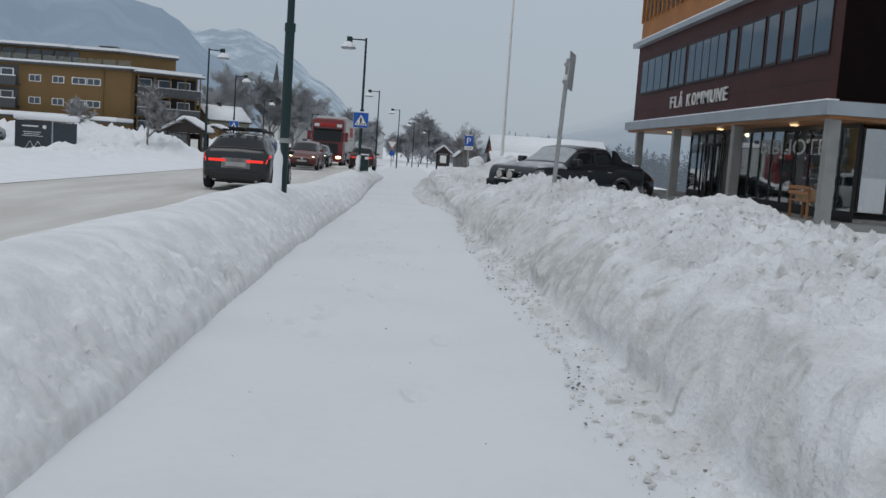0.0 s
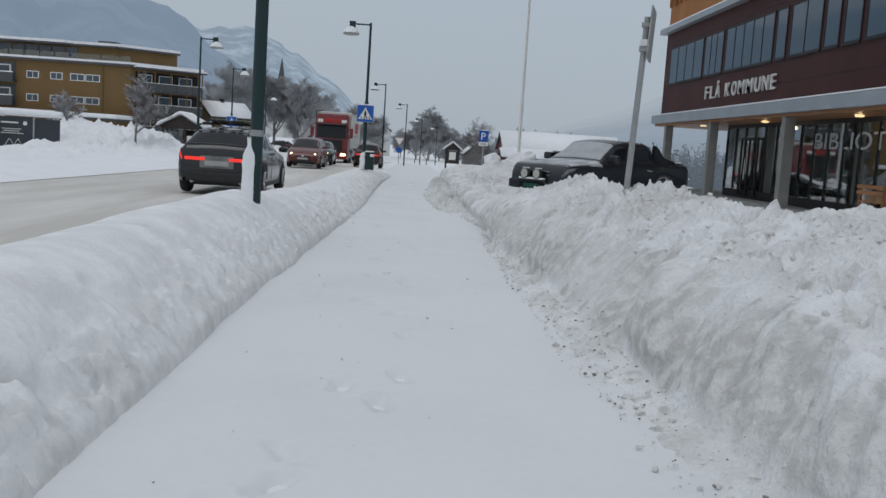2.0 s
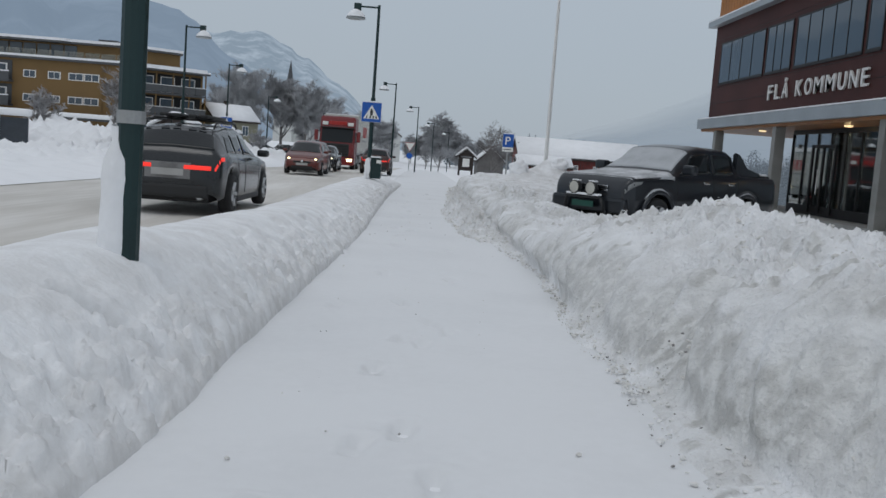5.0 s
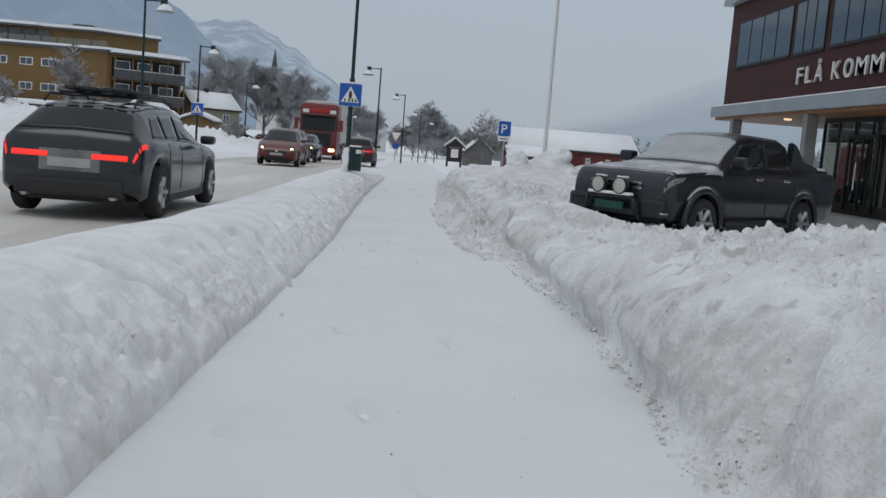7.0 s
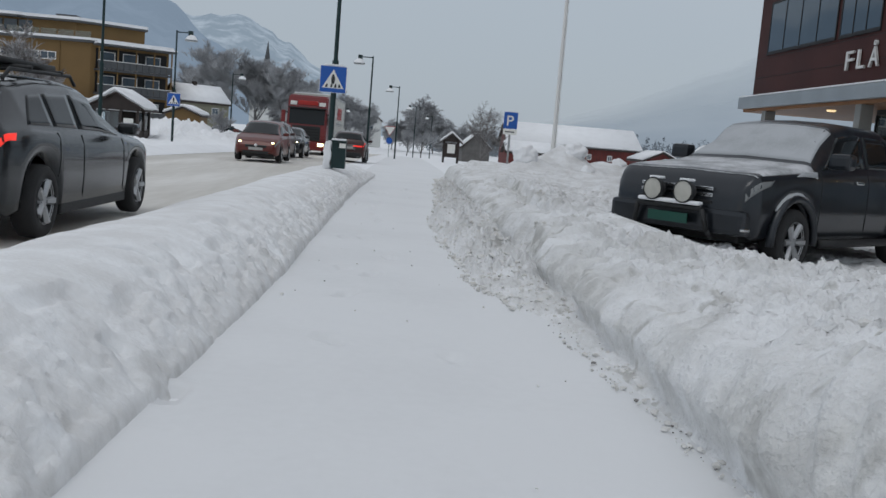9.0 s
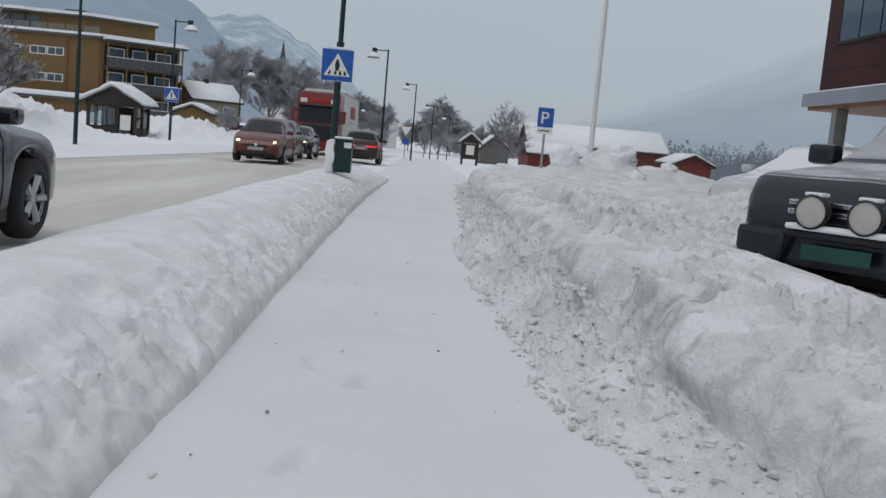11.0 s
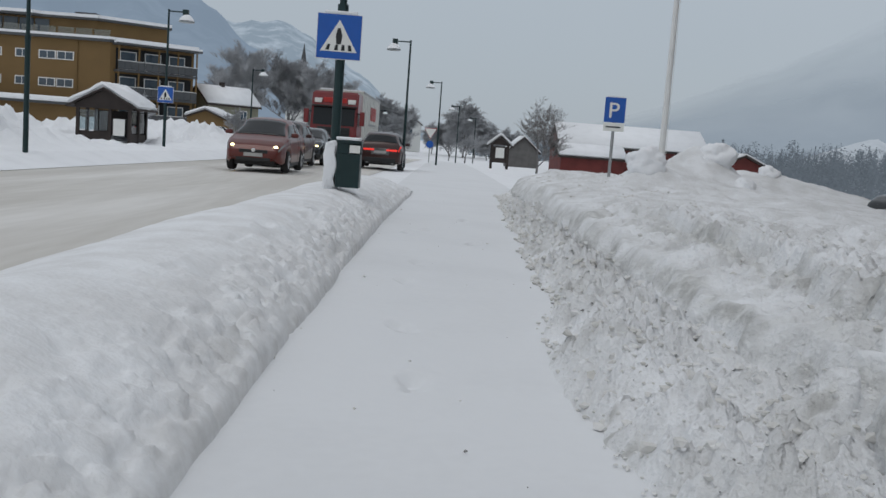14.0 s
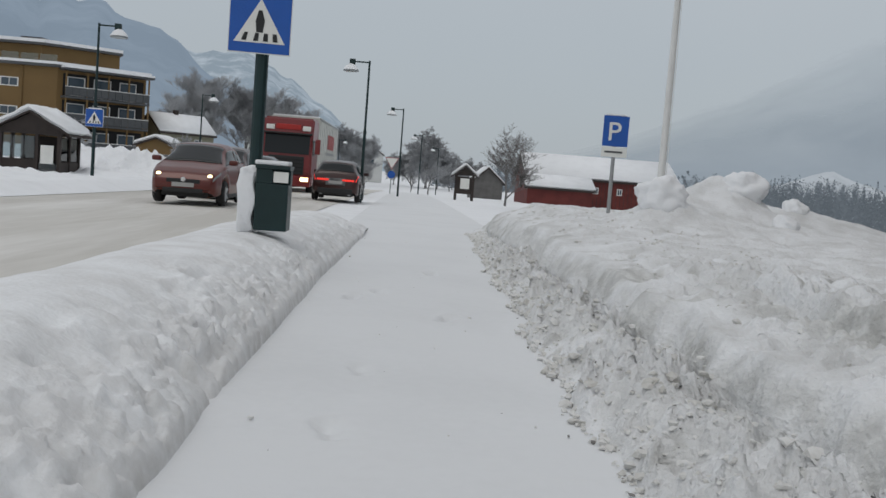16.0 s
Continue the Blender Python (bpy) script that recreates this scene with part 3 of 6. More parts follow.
tagged(sheet("snow_bank", spaced((0.05, 0.3, 0.05), (0.3, 2.3, 0.018), (2.3, 4.6, 0.032), (4.6, 10.0, 0.09)), spaced((-1.5, 3, 0.04), (3, 34, 0.026), (34, 51, 0.05)), right_bank, DIRTY, right_shift, None, cut_face),
       "high ploughed bank of lumpy greyish snow beside the footway", "snow bank", kind="stuff")
tagged(sheet("snow_bank", spaced((-3.5, -1.9, 0.04), (-1.9, -0.98, 0.016)), spaced((-1.5, 3, 0.04), (3, 38, 0.024), (38, 48.5, 0.05)), left_bank, BANKSNOW, left_shift, None, left_grit_shade),
       "low smooth snow bank with a cut edge between footway and road", "snow bank", kind="stuff")
tagged(sheet("snow_bank", spaced((-26, -15, 0.2), (-15, -8.8, 0.1)), spaced((-6, 40, 0.3), (40, 72, 0.12), (72, 100, 0.3)), far_bank, SNOW),
       "rough heaps of ploughed snow along the far roadside", "snow bank", kind="stuff")


def clod_field(name, rows, mat, label, seed):
    """Many lumps joined: rows of (count, x range, y range, smallest, largest, surface)."""
    rng = np.random.default_rng(seed)
    ico = bmesh.new()
    bmesh.ops.create_icosphere(ico, subdivisions=1, radius=1)
    base = np.array([v.co for v in ico.verts])
    tri = np.array([[v.index for v in f.verts] for f in ico.faces])
    ico.free()
    cs, fs, at = [], [], 0
    for count, xr, yr, lo, hi, surf in rows:
        x = rng.uniform(*xr, count)
        y = rng.uniform(*yr, count)
        s = lo + (hi - lo) * rng.random(count) ** 3.5
        if surf is bank:
            x = x + np.maximum(0, foot(y) - 0.06 * rng.random(count) - x) * (1 + rng.random(count))
        z = surf(x, y)
        for i in range(count):
            p = base * (1 + rng.uniform(-0.5, 0.4, (len(base), 1))) * s[i] * np.array([1, rng.uniform(.7, 1.2), rng.uniform(.5, .8)])
            cs.append(p + (x[i], y[i], z[i] + s[i] * 0.2))
            fs.append(tri + at)
            at += len(base)
    me = bpy.data.meshes.new(name)
    me.from_pydata(np.concatenate(cs).tolist(), [], np.concatenate(fs).tolist())
    me.materials.append(mat)
    return tagged(new(name, me), label, "snow clods", kind="stuff")


flat = lambda x, y: level(y)
bank = lambda x, y: np.maximum(right_bank(x, y), level(y))
clod_field("snow_clods", [
    (1500, (0.95, 1.45), (1, 17), .004, .022, bank), (900, (0.95, 1.3), (14, 24), .005, .022, bank), (5000, (0.3, 1.4), (23, 48), .008, .034, bank), (500, (0.45, 1.3), (25, 46), .014, .042, bank),
    (2500, (1.7, 4.5), (2, 20), .008, .03, bank), (1200, (1.5, 3.4), (28, 48), .008, .028, bank), (70, (-1.1, 0.8), (1, 46), .006, .018, flat),
], CLODS, "loose broken lumps of dirty snow", 5)
clod_field("grit", [(420, (0.9, 1.4), (1, 24), .004, .014, bank), (260, (0.4, 1.3), (24, 47), .004, .014, bank), (60, (-1.1, 0.7), (1, 46), .003, .009, flat)],
           GRIT, "scattered dark grit and gravel on the snow", 6)


def lump_heap(x, y, r, seed, label):
    bm = bmesh.new()
    bmesh.ops.create_icosphere(bm, subdivisions=4, radius=r)
    for v in bm.verts:
        n = v.co.normalized()
        v.co *= 1 + 0.30 * noise.noise(n * 1.5 + Vector((seed, 0, 0))) + 0.14 * noise.noise(n * 3.7 + Vector((0, seed, 0))) + 0.06 * noise.noise(n * 9) + 0.03 * noise.noise(n * 22)
        v.co.z *= 0.85
    ob = part("snow_lump", bm, SNOW, None, "", True, pose(x, y, float(right_bank(np.array([x]), np.array([y]))[0]) - 0.05 * r))
    return tagged(ob, label, "snow lump")


lump_heap(3.18, 41.7, 0.36, 3, "rounded boulder of snow on top of the ploughed heap")
lump_heap(4.75, 42.9, 0.34, 14, "small lump of snow on the side of the heap")
lump_heap(4.9, 41.6, 0.18, 24, "small lump of snow at the foot of the heap")
lump_heap(6.6, 45.4, 0.24, 19, "lump of ploughed snow at the edge of the parking area")
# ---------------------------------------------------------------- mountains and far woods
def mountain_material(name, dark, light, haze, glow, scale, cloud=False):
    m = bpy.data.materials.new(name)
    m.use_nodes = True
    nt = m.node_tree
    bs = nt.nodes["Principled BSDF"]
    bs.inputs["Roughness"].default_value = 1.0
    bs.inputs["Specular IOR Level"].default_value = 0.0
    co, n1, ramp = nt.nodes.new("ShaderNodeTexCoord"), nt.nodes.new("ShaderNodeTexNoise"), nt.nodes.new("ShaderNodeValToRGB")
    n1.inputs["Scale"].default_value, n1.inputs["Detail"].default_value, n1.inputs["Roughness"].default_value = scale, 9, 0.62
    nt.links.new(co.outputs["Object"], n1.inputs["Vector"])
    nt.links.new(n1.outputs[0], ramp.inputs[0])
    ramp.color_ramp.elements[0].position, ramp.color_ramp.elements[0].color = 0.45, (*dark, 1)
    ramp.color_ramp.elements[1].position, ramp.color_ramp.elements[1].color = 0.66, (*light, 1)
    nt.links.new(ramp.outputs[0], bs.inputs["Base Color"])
    # distance haze is painted on as an even glow of the surface
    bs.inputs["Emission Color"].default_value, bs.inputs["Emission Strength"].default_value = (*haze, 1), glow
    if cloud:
        # cloud is imitated: the upper slope fades to clear
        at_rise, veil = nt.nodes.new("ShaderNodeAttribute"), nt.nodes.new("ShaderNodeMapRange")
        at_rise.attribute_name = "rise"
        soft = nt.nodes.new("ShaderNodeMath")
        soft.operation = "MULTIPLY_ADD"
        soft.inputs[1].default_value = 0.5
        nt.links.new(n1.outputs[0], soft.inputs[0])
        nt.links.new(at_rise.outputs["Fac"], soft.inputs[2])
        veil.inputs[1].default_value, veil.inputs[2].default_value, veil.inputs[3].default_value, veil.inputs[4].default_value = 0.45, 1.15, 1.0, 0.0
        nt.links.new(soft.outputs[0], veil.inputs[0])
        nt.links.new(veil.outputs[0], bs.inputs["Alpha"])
    return m


FOREST_SLOPE = mountain_material("forest_slope_painted_haze", (0.07, 0.09, 0.12), (0.12, 0.145, 0.18), (0.24, 0.31, 0.39), 0.88, 0.008)
SNOWY_RIDGE = mountain_material("snowy_ridge_painted_haze", (0.08, 0.11, 0.14), (0.30, 0.33, 0.36), (0.28, 0.34, 0.40), 0.92, 0.02)
SNOWY_HILL = mountain_material("snow_field_painted_haze", (0.40, 0.43, 0.46), (0.52, 0.55, 0.58), (0.14, 0.16, 0.18), 0.8, 0.02)
# mist is put into this slope's glow and its fading alpha
FOG_SLOPE = mountain_material("slope_painted_mist", (0.10, 0.12, 0.14), (0.14, 0.16, 0.18), (0.275, 0.325, 0.38), 0.95, 0.004, True)
# the woods take the same glow, so their mist is painted too
MISTY_WOODS = mountain_material("woods_painted_mist", (0.07, 0.08, 0.09), (0.13, 0.145, 0.16), (0.10, 0.122, 0.145), 0.9, 0.03)


def ridge(name, skyline, near, far, mat, label, seed, rough=0.06):
    """A mountainside from (bearing, elevation) points in degrees, bearing clockwise from straight ahead."""
    az = np.linspace(skyline[0][0], skyline[-1][0], 150)
    el = np.interp(az, [s[0] for s in skyline], [s[1] for s in skyline])
    v = np.linspace(0, 1, 44)
    A, V = np.meshgrid(np.radians(az), v)
    E = np.tan(np.radians(np.meshgrid(el, v)[0]))
    top = far * E * (1 + rough * 4 * fbm(A * 30, A * 0, 4, seed))
    R = near + (far - near) * V + (far - near) * 0.25 * fbm(A * 14, V * 4, 4, seed + 3) * (1 - V)
    Z = top * V ** 0.9 + top * rough * 2.5 * fbm(A * 40, V * 7, 4, seed + 5) * np.sin(V * math.pi) - 6 * (1 - V)
    co = np.stack([R * np.sin(A), R * np.cos(A), Z], -1).reshape(-1, 3)
    nx = len(az)
    i = (np.arange(len(v) - 1)[:, None] * nx + np.arange(nx - 1)[None, :]).reshape(-1)
    me = bpy.data.meshes.new(name)
    me.from_pydata(co.tolist(), [], np.stack([i, i + nx, i + nx + 1, i + 1], -1).tolist())
    me.materials.append(mat)
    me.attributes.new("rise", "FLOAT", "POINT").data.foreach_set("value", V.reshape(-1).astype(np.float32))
    me.shade_smooth()
    return tagged(new(name, me), label, "mountain", kind="structure")


ridge("backdrop", [(-75, 11), (-40, 9.5), (-23, 8.6), (-17.5, 8.3), (-14.5, 6.9), (-12, 5.0), (-9, 3.2), (-5, 1.2), (-3, 0.2)], 700, 1500, FOREST_SLOPE, "blue-grey wooded mountainside under painted-on haze", 51)
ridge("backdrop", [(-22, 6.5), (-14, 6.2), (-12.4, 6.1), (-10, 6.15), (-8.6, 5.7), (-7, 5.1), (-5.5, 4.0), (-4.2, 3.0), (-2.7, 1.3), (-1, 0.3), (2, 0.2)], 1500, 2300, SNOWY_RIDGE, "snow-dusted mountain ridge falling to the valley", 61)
ridge("backdrop", [(2, 0.2), (8, 1.6), (13, 3.2), (17.8, 5.5), (22.3, 8.0), (27, 10.5), (40, 13), (75, 13)], 900, 1700, FOG_SLOPE, "mountainside with painted-on mist, fading out towards its top", 71, 0.015)

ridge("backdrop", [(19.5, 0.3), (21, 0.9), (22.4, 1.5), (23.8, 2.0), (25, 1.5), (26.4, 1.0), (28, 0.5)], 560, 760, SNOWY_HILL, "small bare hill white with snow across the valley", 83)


def conifers(name, count, xr, yr, hr, mat, label, seed, base):
    """Trees built of many small tufts, thinner towards the top, with ragged outlines."""
    rng = np.random.default_rng(seed)
    n = 210
    x, y, h = rng.uniform(*xr, count), rng.uniform(*yr, count), rng.uniform(*hr, count)
    z0 = np.array([base(p, q) for p, q in zip(x, y)])
    spiky = rng.random(count) < 0.45
    t = rng.random((count, n)) ** 1.2
    ang = rng.uniform(0, 2 * math.pi, (count, n))
    wide = np.where(spiky[:, None], 0.20 * (1 - t) + 0.01, 0.30 * np.sqrt(np.clip(1 - (2 * t - 0.95) ** 2, 0.02, 1)))
    rad = wide * h[:, None] * np.sqrt(rng.random((count, n)))
    c = np.stack([x[:, None] + rad * np.cos(ang), y[:, None] + rad * np.sin(ang), z0[:, None] + h[:, None] * (0.05 + 0.95 * t)], -1)
    size = (0.021 * h[:, None] * (1.15 - 0.7 * t))[..., None]
    a, b = rng.normal(size=(count, n, 3)), rng.normal(size=(count, n, 3))
    quad = np.stack([c - size * a, c + size * b, c + size * a, c - size * b], 2).reshape(-1, 3)
    me = bpy.data.meshes.new(name)
    me.from_pydata(quad.tolist(), [], np.arange(len(quad)).reshape(-1, 4).tolist())
    me.materials.append(mat)
    return tagged(new(name, me), label, "woods", kind="stuff")


conifers("woods", 2300, (44, 340), (130, 430), (7, 14), MISTY_WOODS, "frosted forest across the valley, greyed by painted haze", 3, lambda x, y: -12.5 + (y - 120) * 0.03 + 2.5 * math.sin(x * 0.05))
conifers("woods", 420, (8, 75), (250, 330), (5, 11), MISTY_WOODS, "frosted forest behind the red barn, greyed by painted haze", 4, lambda x, y: -6.0)


# ---------------------------------------------------------------- town hall
LETTERPALE = material("pale_window_film", (0.42, 0.45, 0.46), 0.6, var=0.05)


def town_hall():
    T = thing("town_hall", pose(0, 0, 0), "dark red and ochre town hall on concrete columns, snow-edged ledges", "building")
    x0, x1, y0, y1 = 11.6, 26.0, 25.4, 48.2
    wall = part("wall", boxes((x0, x1, y0, y1, 3.52, 7.28)), CLADDING, T, "oxblood metal cladding")
    # cladding joints, as thin raised seams
    for z in (4.15, 4.78, 6.72):
        part("cladding_seam", boxes((x0 - 0.008, x0, y0 + 0.02, y1 - 0.02, z, z + 0.012)), BLACKFRAME, wall)
    for z in (4.2, 5.0, 5.8, 6.6):
        part("cladding_seam", boxes((x0 + 0.02, x1, y0 - 0.008, y0, z, z + 0.012)), BLACKFRAME, wall)
    # a thin near-black sheet laid over the oxblood wall at this end
    part("end_wall", boxes((x0 + 0.02, x1, y0 - 0.02, y0 - 0.009, 3.56, 7.27)), ENDSHEET, T, "near-black sheet over the end wall")
    part("ledge", boxes((x0 - 0.35, x1 + .2, y0 - 0.35, y1 + 0.35, 3.12, 3.5), bevel=0.015), BANDMAT, T, "pale grey metal ledge")
    part("snow_cap", boxes((x0 - 0.36, x0 - 0.02, y0 - 0.3, y1 + 0.3, 3.505, 3.55), bevel=0.02), SNOW, T, "thin line of snow on the ledge")
    part("soffit", boxes((x0 - 0.2, x1, y0 - 0.2, y1 + 0.2, 3.02, 3.116)), SOFFIT, T, "warm pine soffit")
    part("ledge", boxes((x0 - 0.3, x1 + .2, y0 - 0.3, y1 + 0.3, 7.282, 7.5), bevel=0.015), BANDMAT, T, "pale grey metal ledge")
    part("snow_cap", boxes((x0 - 0.31, x0 - 0.02, y0 - 0.3, y1 + 0.3, 7.505, 7.56), bevel=0.02), SNOW, T, "thin line of snow on the ledge")
    top = part("wall", boxes((x0 + 0.02, x1, y0 + 0.02, y1 - 0.1, 7.504, 11.0)), OCHRE, T, "ochre timber cladding")
    for i in range(64):
        y = y0 + 0.3 + i * 0.35
        part("board_seam", boxes((x0 + 0.012, x0 + 0.02, y, y + 0.02, 7.57, 8.55)), SOFFIT, top)
    part("roof", boxes((x0 - 0.5, x1 + .5, y0 - 0.5, y1 + 0.5, 11.004, 11.35), bevel=0.02), BANDMAT, T)
    win = part("window_band", boxes((x0 - 0.01, x0 + 0.016, y0 + 1, y1 - 0.5, 8.6, 10.4)), WINGLASS, T)
    for i in range(30):
        y = y0 + 1.0 + i * 0.74
        part("batten", boxes((x0 - 0.10, x0 - 0.012, y, y + 0.11, 8.5, 10.5)), OCHRE, win)
    # first floor windows in groups of panes
    for a, b, n in ((42.35, 47.3, 4), (39.85, 42.15, 3), (34.75, 39.55, 5), (33.65, 34.55, 1), (31.05, 33.35, 2), (29.85, 30.85, 1), (28.55, 29.6, 1), (26.05, 28.3, 2)):
        w = part("window", boxes((x0 - 0.03, x0 - 0.002, a, b, 4.9, 4.96), (x0 - 0.03, x0 - 0.002, a, b, 6.5, 6.56), (x0 - 0.03, x0 - 0.002, a, a + 0.06, 4.96, 6.5), (x0 - 0.03, x0 - 0.002, b - 0.06, b, 4.96, 6.5)), BLACKFRAME, T)
        part("window_sill", boxes((x0 - 0.05, x0 - 0.003, a, b, 4.86, 4.896)), BLACKFRAME, w)
        s = (b - a - 0.12) / n
        for i in range(n):
            part("pane", boxes((x0 - 0.02, x0 - 0.004, a + 0.06 + i * s + 0.02, a + 0.06 + (i + 1) * s - 0.02, 4.965, 6.495)), WINGLASS, w)
            if i:
                part("mullion", boxes((x0 - 0.035, x0 - 0.003, a + 0.06 + i * s - 0.018, a + 0.06 + i * s + 0.018, 4.962, 6.498)), BLACKFRAME, w)
    # columns
    for y in (46.6, 40.2, 32.8, 25.4):
        part("column", boxes((x0 - 0.17, x0 + 0.17, y - 0.16, y + 0.16, -0.1, 3.02), bevel=0.015), CONCRETE, T)
    for x in (17.2, 23.0):
        part("column", boxes((x - 0.2, x + 0.2, y0 - 0.15, y0 + 0.25, -0.1, 3.02), bevel=0.015), CONCRETE, T)
    # glazed ground floor
    gx, ga, gb = 12.75, 26.1, 41.7
    g = part("glass_front", boxes((gx - 0.05, gx + 0.05, ga, gb, 0.2, 0.5), (gx - 0.05, gx + 0.05, ga, gb, 2.88, 3.018)), BLACKFRAME, T, "black-framed glass front")
    n = 15
    s = (gb - ga) / n
    for i in range(n + 1):
        y = ga + i * s
        part("mullion", boxes((gx - 0.055, gx + 0.055, y - 0.028, y + 0.028, 0.504, 2.876)), BLACKFRAME, g)
        if i < n:
            part("pane", boxes((gx - 0.012, gx + 0.012, y + 0.04, y + s - 0.04, 0.505, 2.875)), OFFICEGLASS, g)
    n = 14
    for i in range(n + 1):
        x = gx + 0.1 + i * 0.85
        part("mullion", boxes((x - 0.035, x + 0.035, ga - 0.055, ga + 0.055, 0.504, 2.876)), BLACKFRAME, g)
        if i < n:
            part("pane", boxes((x + 0.04, x + 0.81, ga - 0.012, ga + 0.012, 0.505, 2.875)), OFFICEGLASS, g)
    d = part("door", boxes((gx - 0.12, gx - 0.06, 38.05, 38.15, 0.3, 2.5), (gx - 0.12, gx - 0.06, 39.75, 39.85, 0.3, 2.5), (gx - 0.12, gx - 0.06, 38.9, 39.0, 0.3, 2.5), (gx - 0.12, gx - 0.06, 38.15, 39.75, 2.4, 2.5)), BLACKFRAME, T, "black-framed double entrance door")
    part("door_handle", tube(bmesh.new(), (gx - 0.17, 39.1, 0.9), (gx - 0.17, 39.1, 1.7), 0.018), CHROME, d)
    part("inner_wall", boxes((19.5, 19.7, 26.2, 41.6, 0.2, 3.0)), INSIDE, T)
    part("inner_wall", boxes((12.85, 19.45, 41.65, 41.8, 0.2, 3.0)), INSIDE, T)
    part("inner_floor", boxes((12.85, 19.45, 26.2, 41.6, 0.194, 0.3)), INFLOOR, T)
    part("plinth", boxes((x0 - 0.1, x1, y0, y1, -0.5, 0.19)), CONCRETE, T)
    # book shelves seen dimly inside
    for k, y in enumerate((29.5, 32.0, 34.8, 37.6)):
        bm = boxes((16.0, 16.35, y, y + 1.8, 0.31, 0.4), (16.0, 16.35, y, y + 1.8, 0.95, 1.0), (16.0, 16.35, y, y + 1.8, 1.55, 1.6), (16.0, 16.35, y, y + 0.05, 0.3, 1.9), (16.0, 16.35, y + 1.75, y + 1.8, 0.3, 1.9))
        tagged(part("book_shelf", bm, WHITEPAINT), "pale open shelf standing inside the glazed ground floor", "shelf", "shelves behind the glass")
    # wall letters and window letters, read from the street
    face = Matrix(((0, 0, -1, 0), (-1, 0, 0, 0), (0, 1, 0, 0), (0, 0, 0, 1)))
    run = 41.45
    for ch in "FLÅ KOMMUNE":
        wide = {"M": 0.60, " ": 0.30, "L": 0.42, "F": 0.42, "E": 0.42}.get(ch, 0.50)
        if ch != " ":
            words("letter", ch, 0.72, LETTER, T, Matrix.Translation((x0 - 0.05, run, 3.97)) @ face, 0.03, wide, "raised pale metal letter")
        run -= wide + (0.22 if ch != " " else 0.12)
    words("window_lettering", "BIBLIOTEK", 0.72, LETTERPALE, T, Matrix.Translation((gx - 0.02, 33.4, 2.1)) @ face, 0.003, 6.2, "white letters stuck on the glass")
    for x, y in ((12.2, 43.4), (12.2, 36.4), (12.2, 29.4), (12.2, 26.6)):
        part("downlight", lathe(bmesh.new(), [(0, -0.03), (0.11, -0.03), (0.13, 0.0), (0.13, 0.02)], 18, Matrix.Translation((x, y, 3.0))), WARMLIT, T, "lit warm round downlight")
    for y in (36.2, 29.2):
        ld = bpy.data.lights.new("soffit_lamp", "POINT")
        ld.energy, ld.color, ld.shadow_soft_size = 3, (1.0, 0.72, 0.36), 0.06
        lo = new("soffit_lamp", ld)
        lo.location = (12.2, y + 0.2, 2.85)
    return T


town_hall()
# a bench with parcels in front of the glass
B = thing("bench", pose(12.0, 27.0, 0.19, 0, 0, 90), "pale wooden slatted bench by the glass front", "bench")
for y in (0.0, 0.16, 0.32):
    part("slat", boxes((-0.7 + 0.0, 0.7, y, y + 0.12, 0.5, 0.54), bevel=0.008), SOFFIT, B)
for z in (0.7, 0.85):
    part("slat", boxes((-0.7, 0.7, 0.44, 0.48, z, z + 0.1), bevel=0.008), SOFFIT, B)
for x in (-0.6, 0.6):
    part("leg", boxes((x - 0.03, x + 0.03, 0.0, 0.06, 0, 0.5)), SOFFIT, B)
    part("leg", boxes((x - 0.03, x + 0.03, 0.38, 0.44, 0, 0.95)), SOFFIT, B)
CARTON = material("pale_cardboard", (0.36, 0.24, 0.13), 0.8, var=0.1)
for dy, hh in ((-0.35, 0.34), (0.15, 0.26)):
    c = part("parcel", boxes((-0.17, 0.17, -0.19, 0.19, 0, hh), bevel=0.015), CARTON, None, "", False, pose(11.80, 27.0 + dy, 0.19 + 0.54, 0, 0, 8))
    tagged(c, "pale brown cardboard parcel set down on the bench", "parcel", "parcels on the bench")
# fence past the corner
F = thing("fence", pose(0, 0, 0), "dark metal railing behind the parking area", "fence")
for i in range(5):
    y = 48.8 + i * 0.9
    part("post", tube(bmesh.new(), (12.6, y, -0.2), (12.6, y, 1.0), 0.022, n=6), BLACKFRAME, F)
for z in (0.5, 0.95):
    part("rail", tube(bmesh.new(), (12.6, 48.7, z), (12.6, 52.5, z), 0.02, n=6), BLACKFRAME, F)


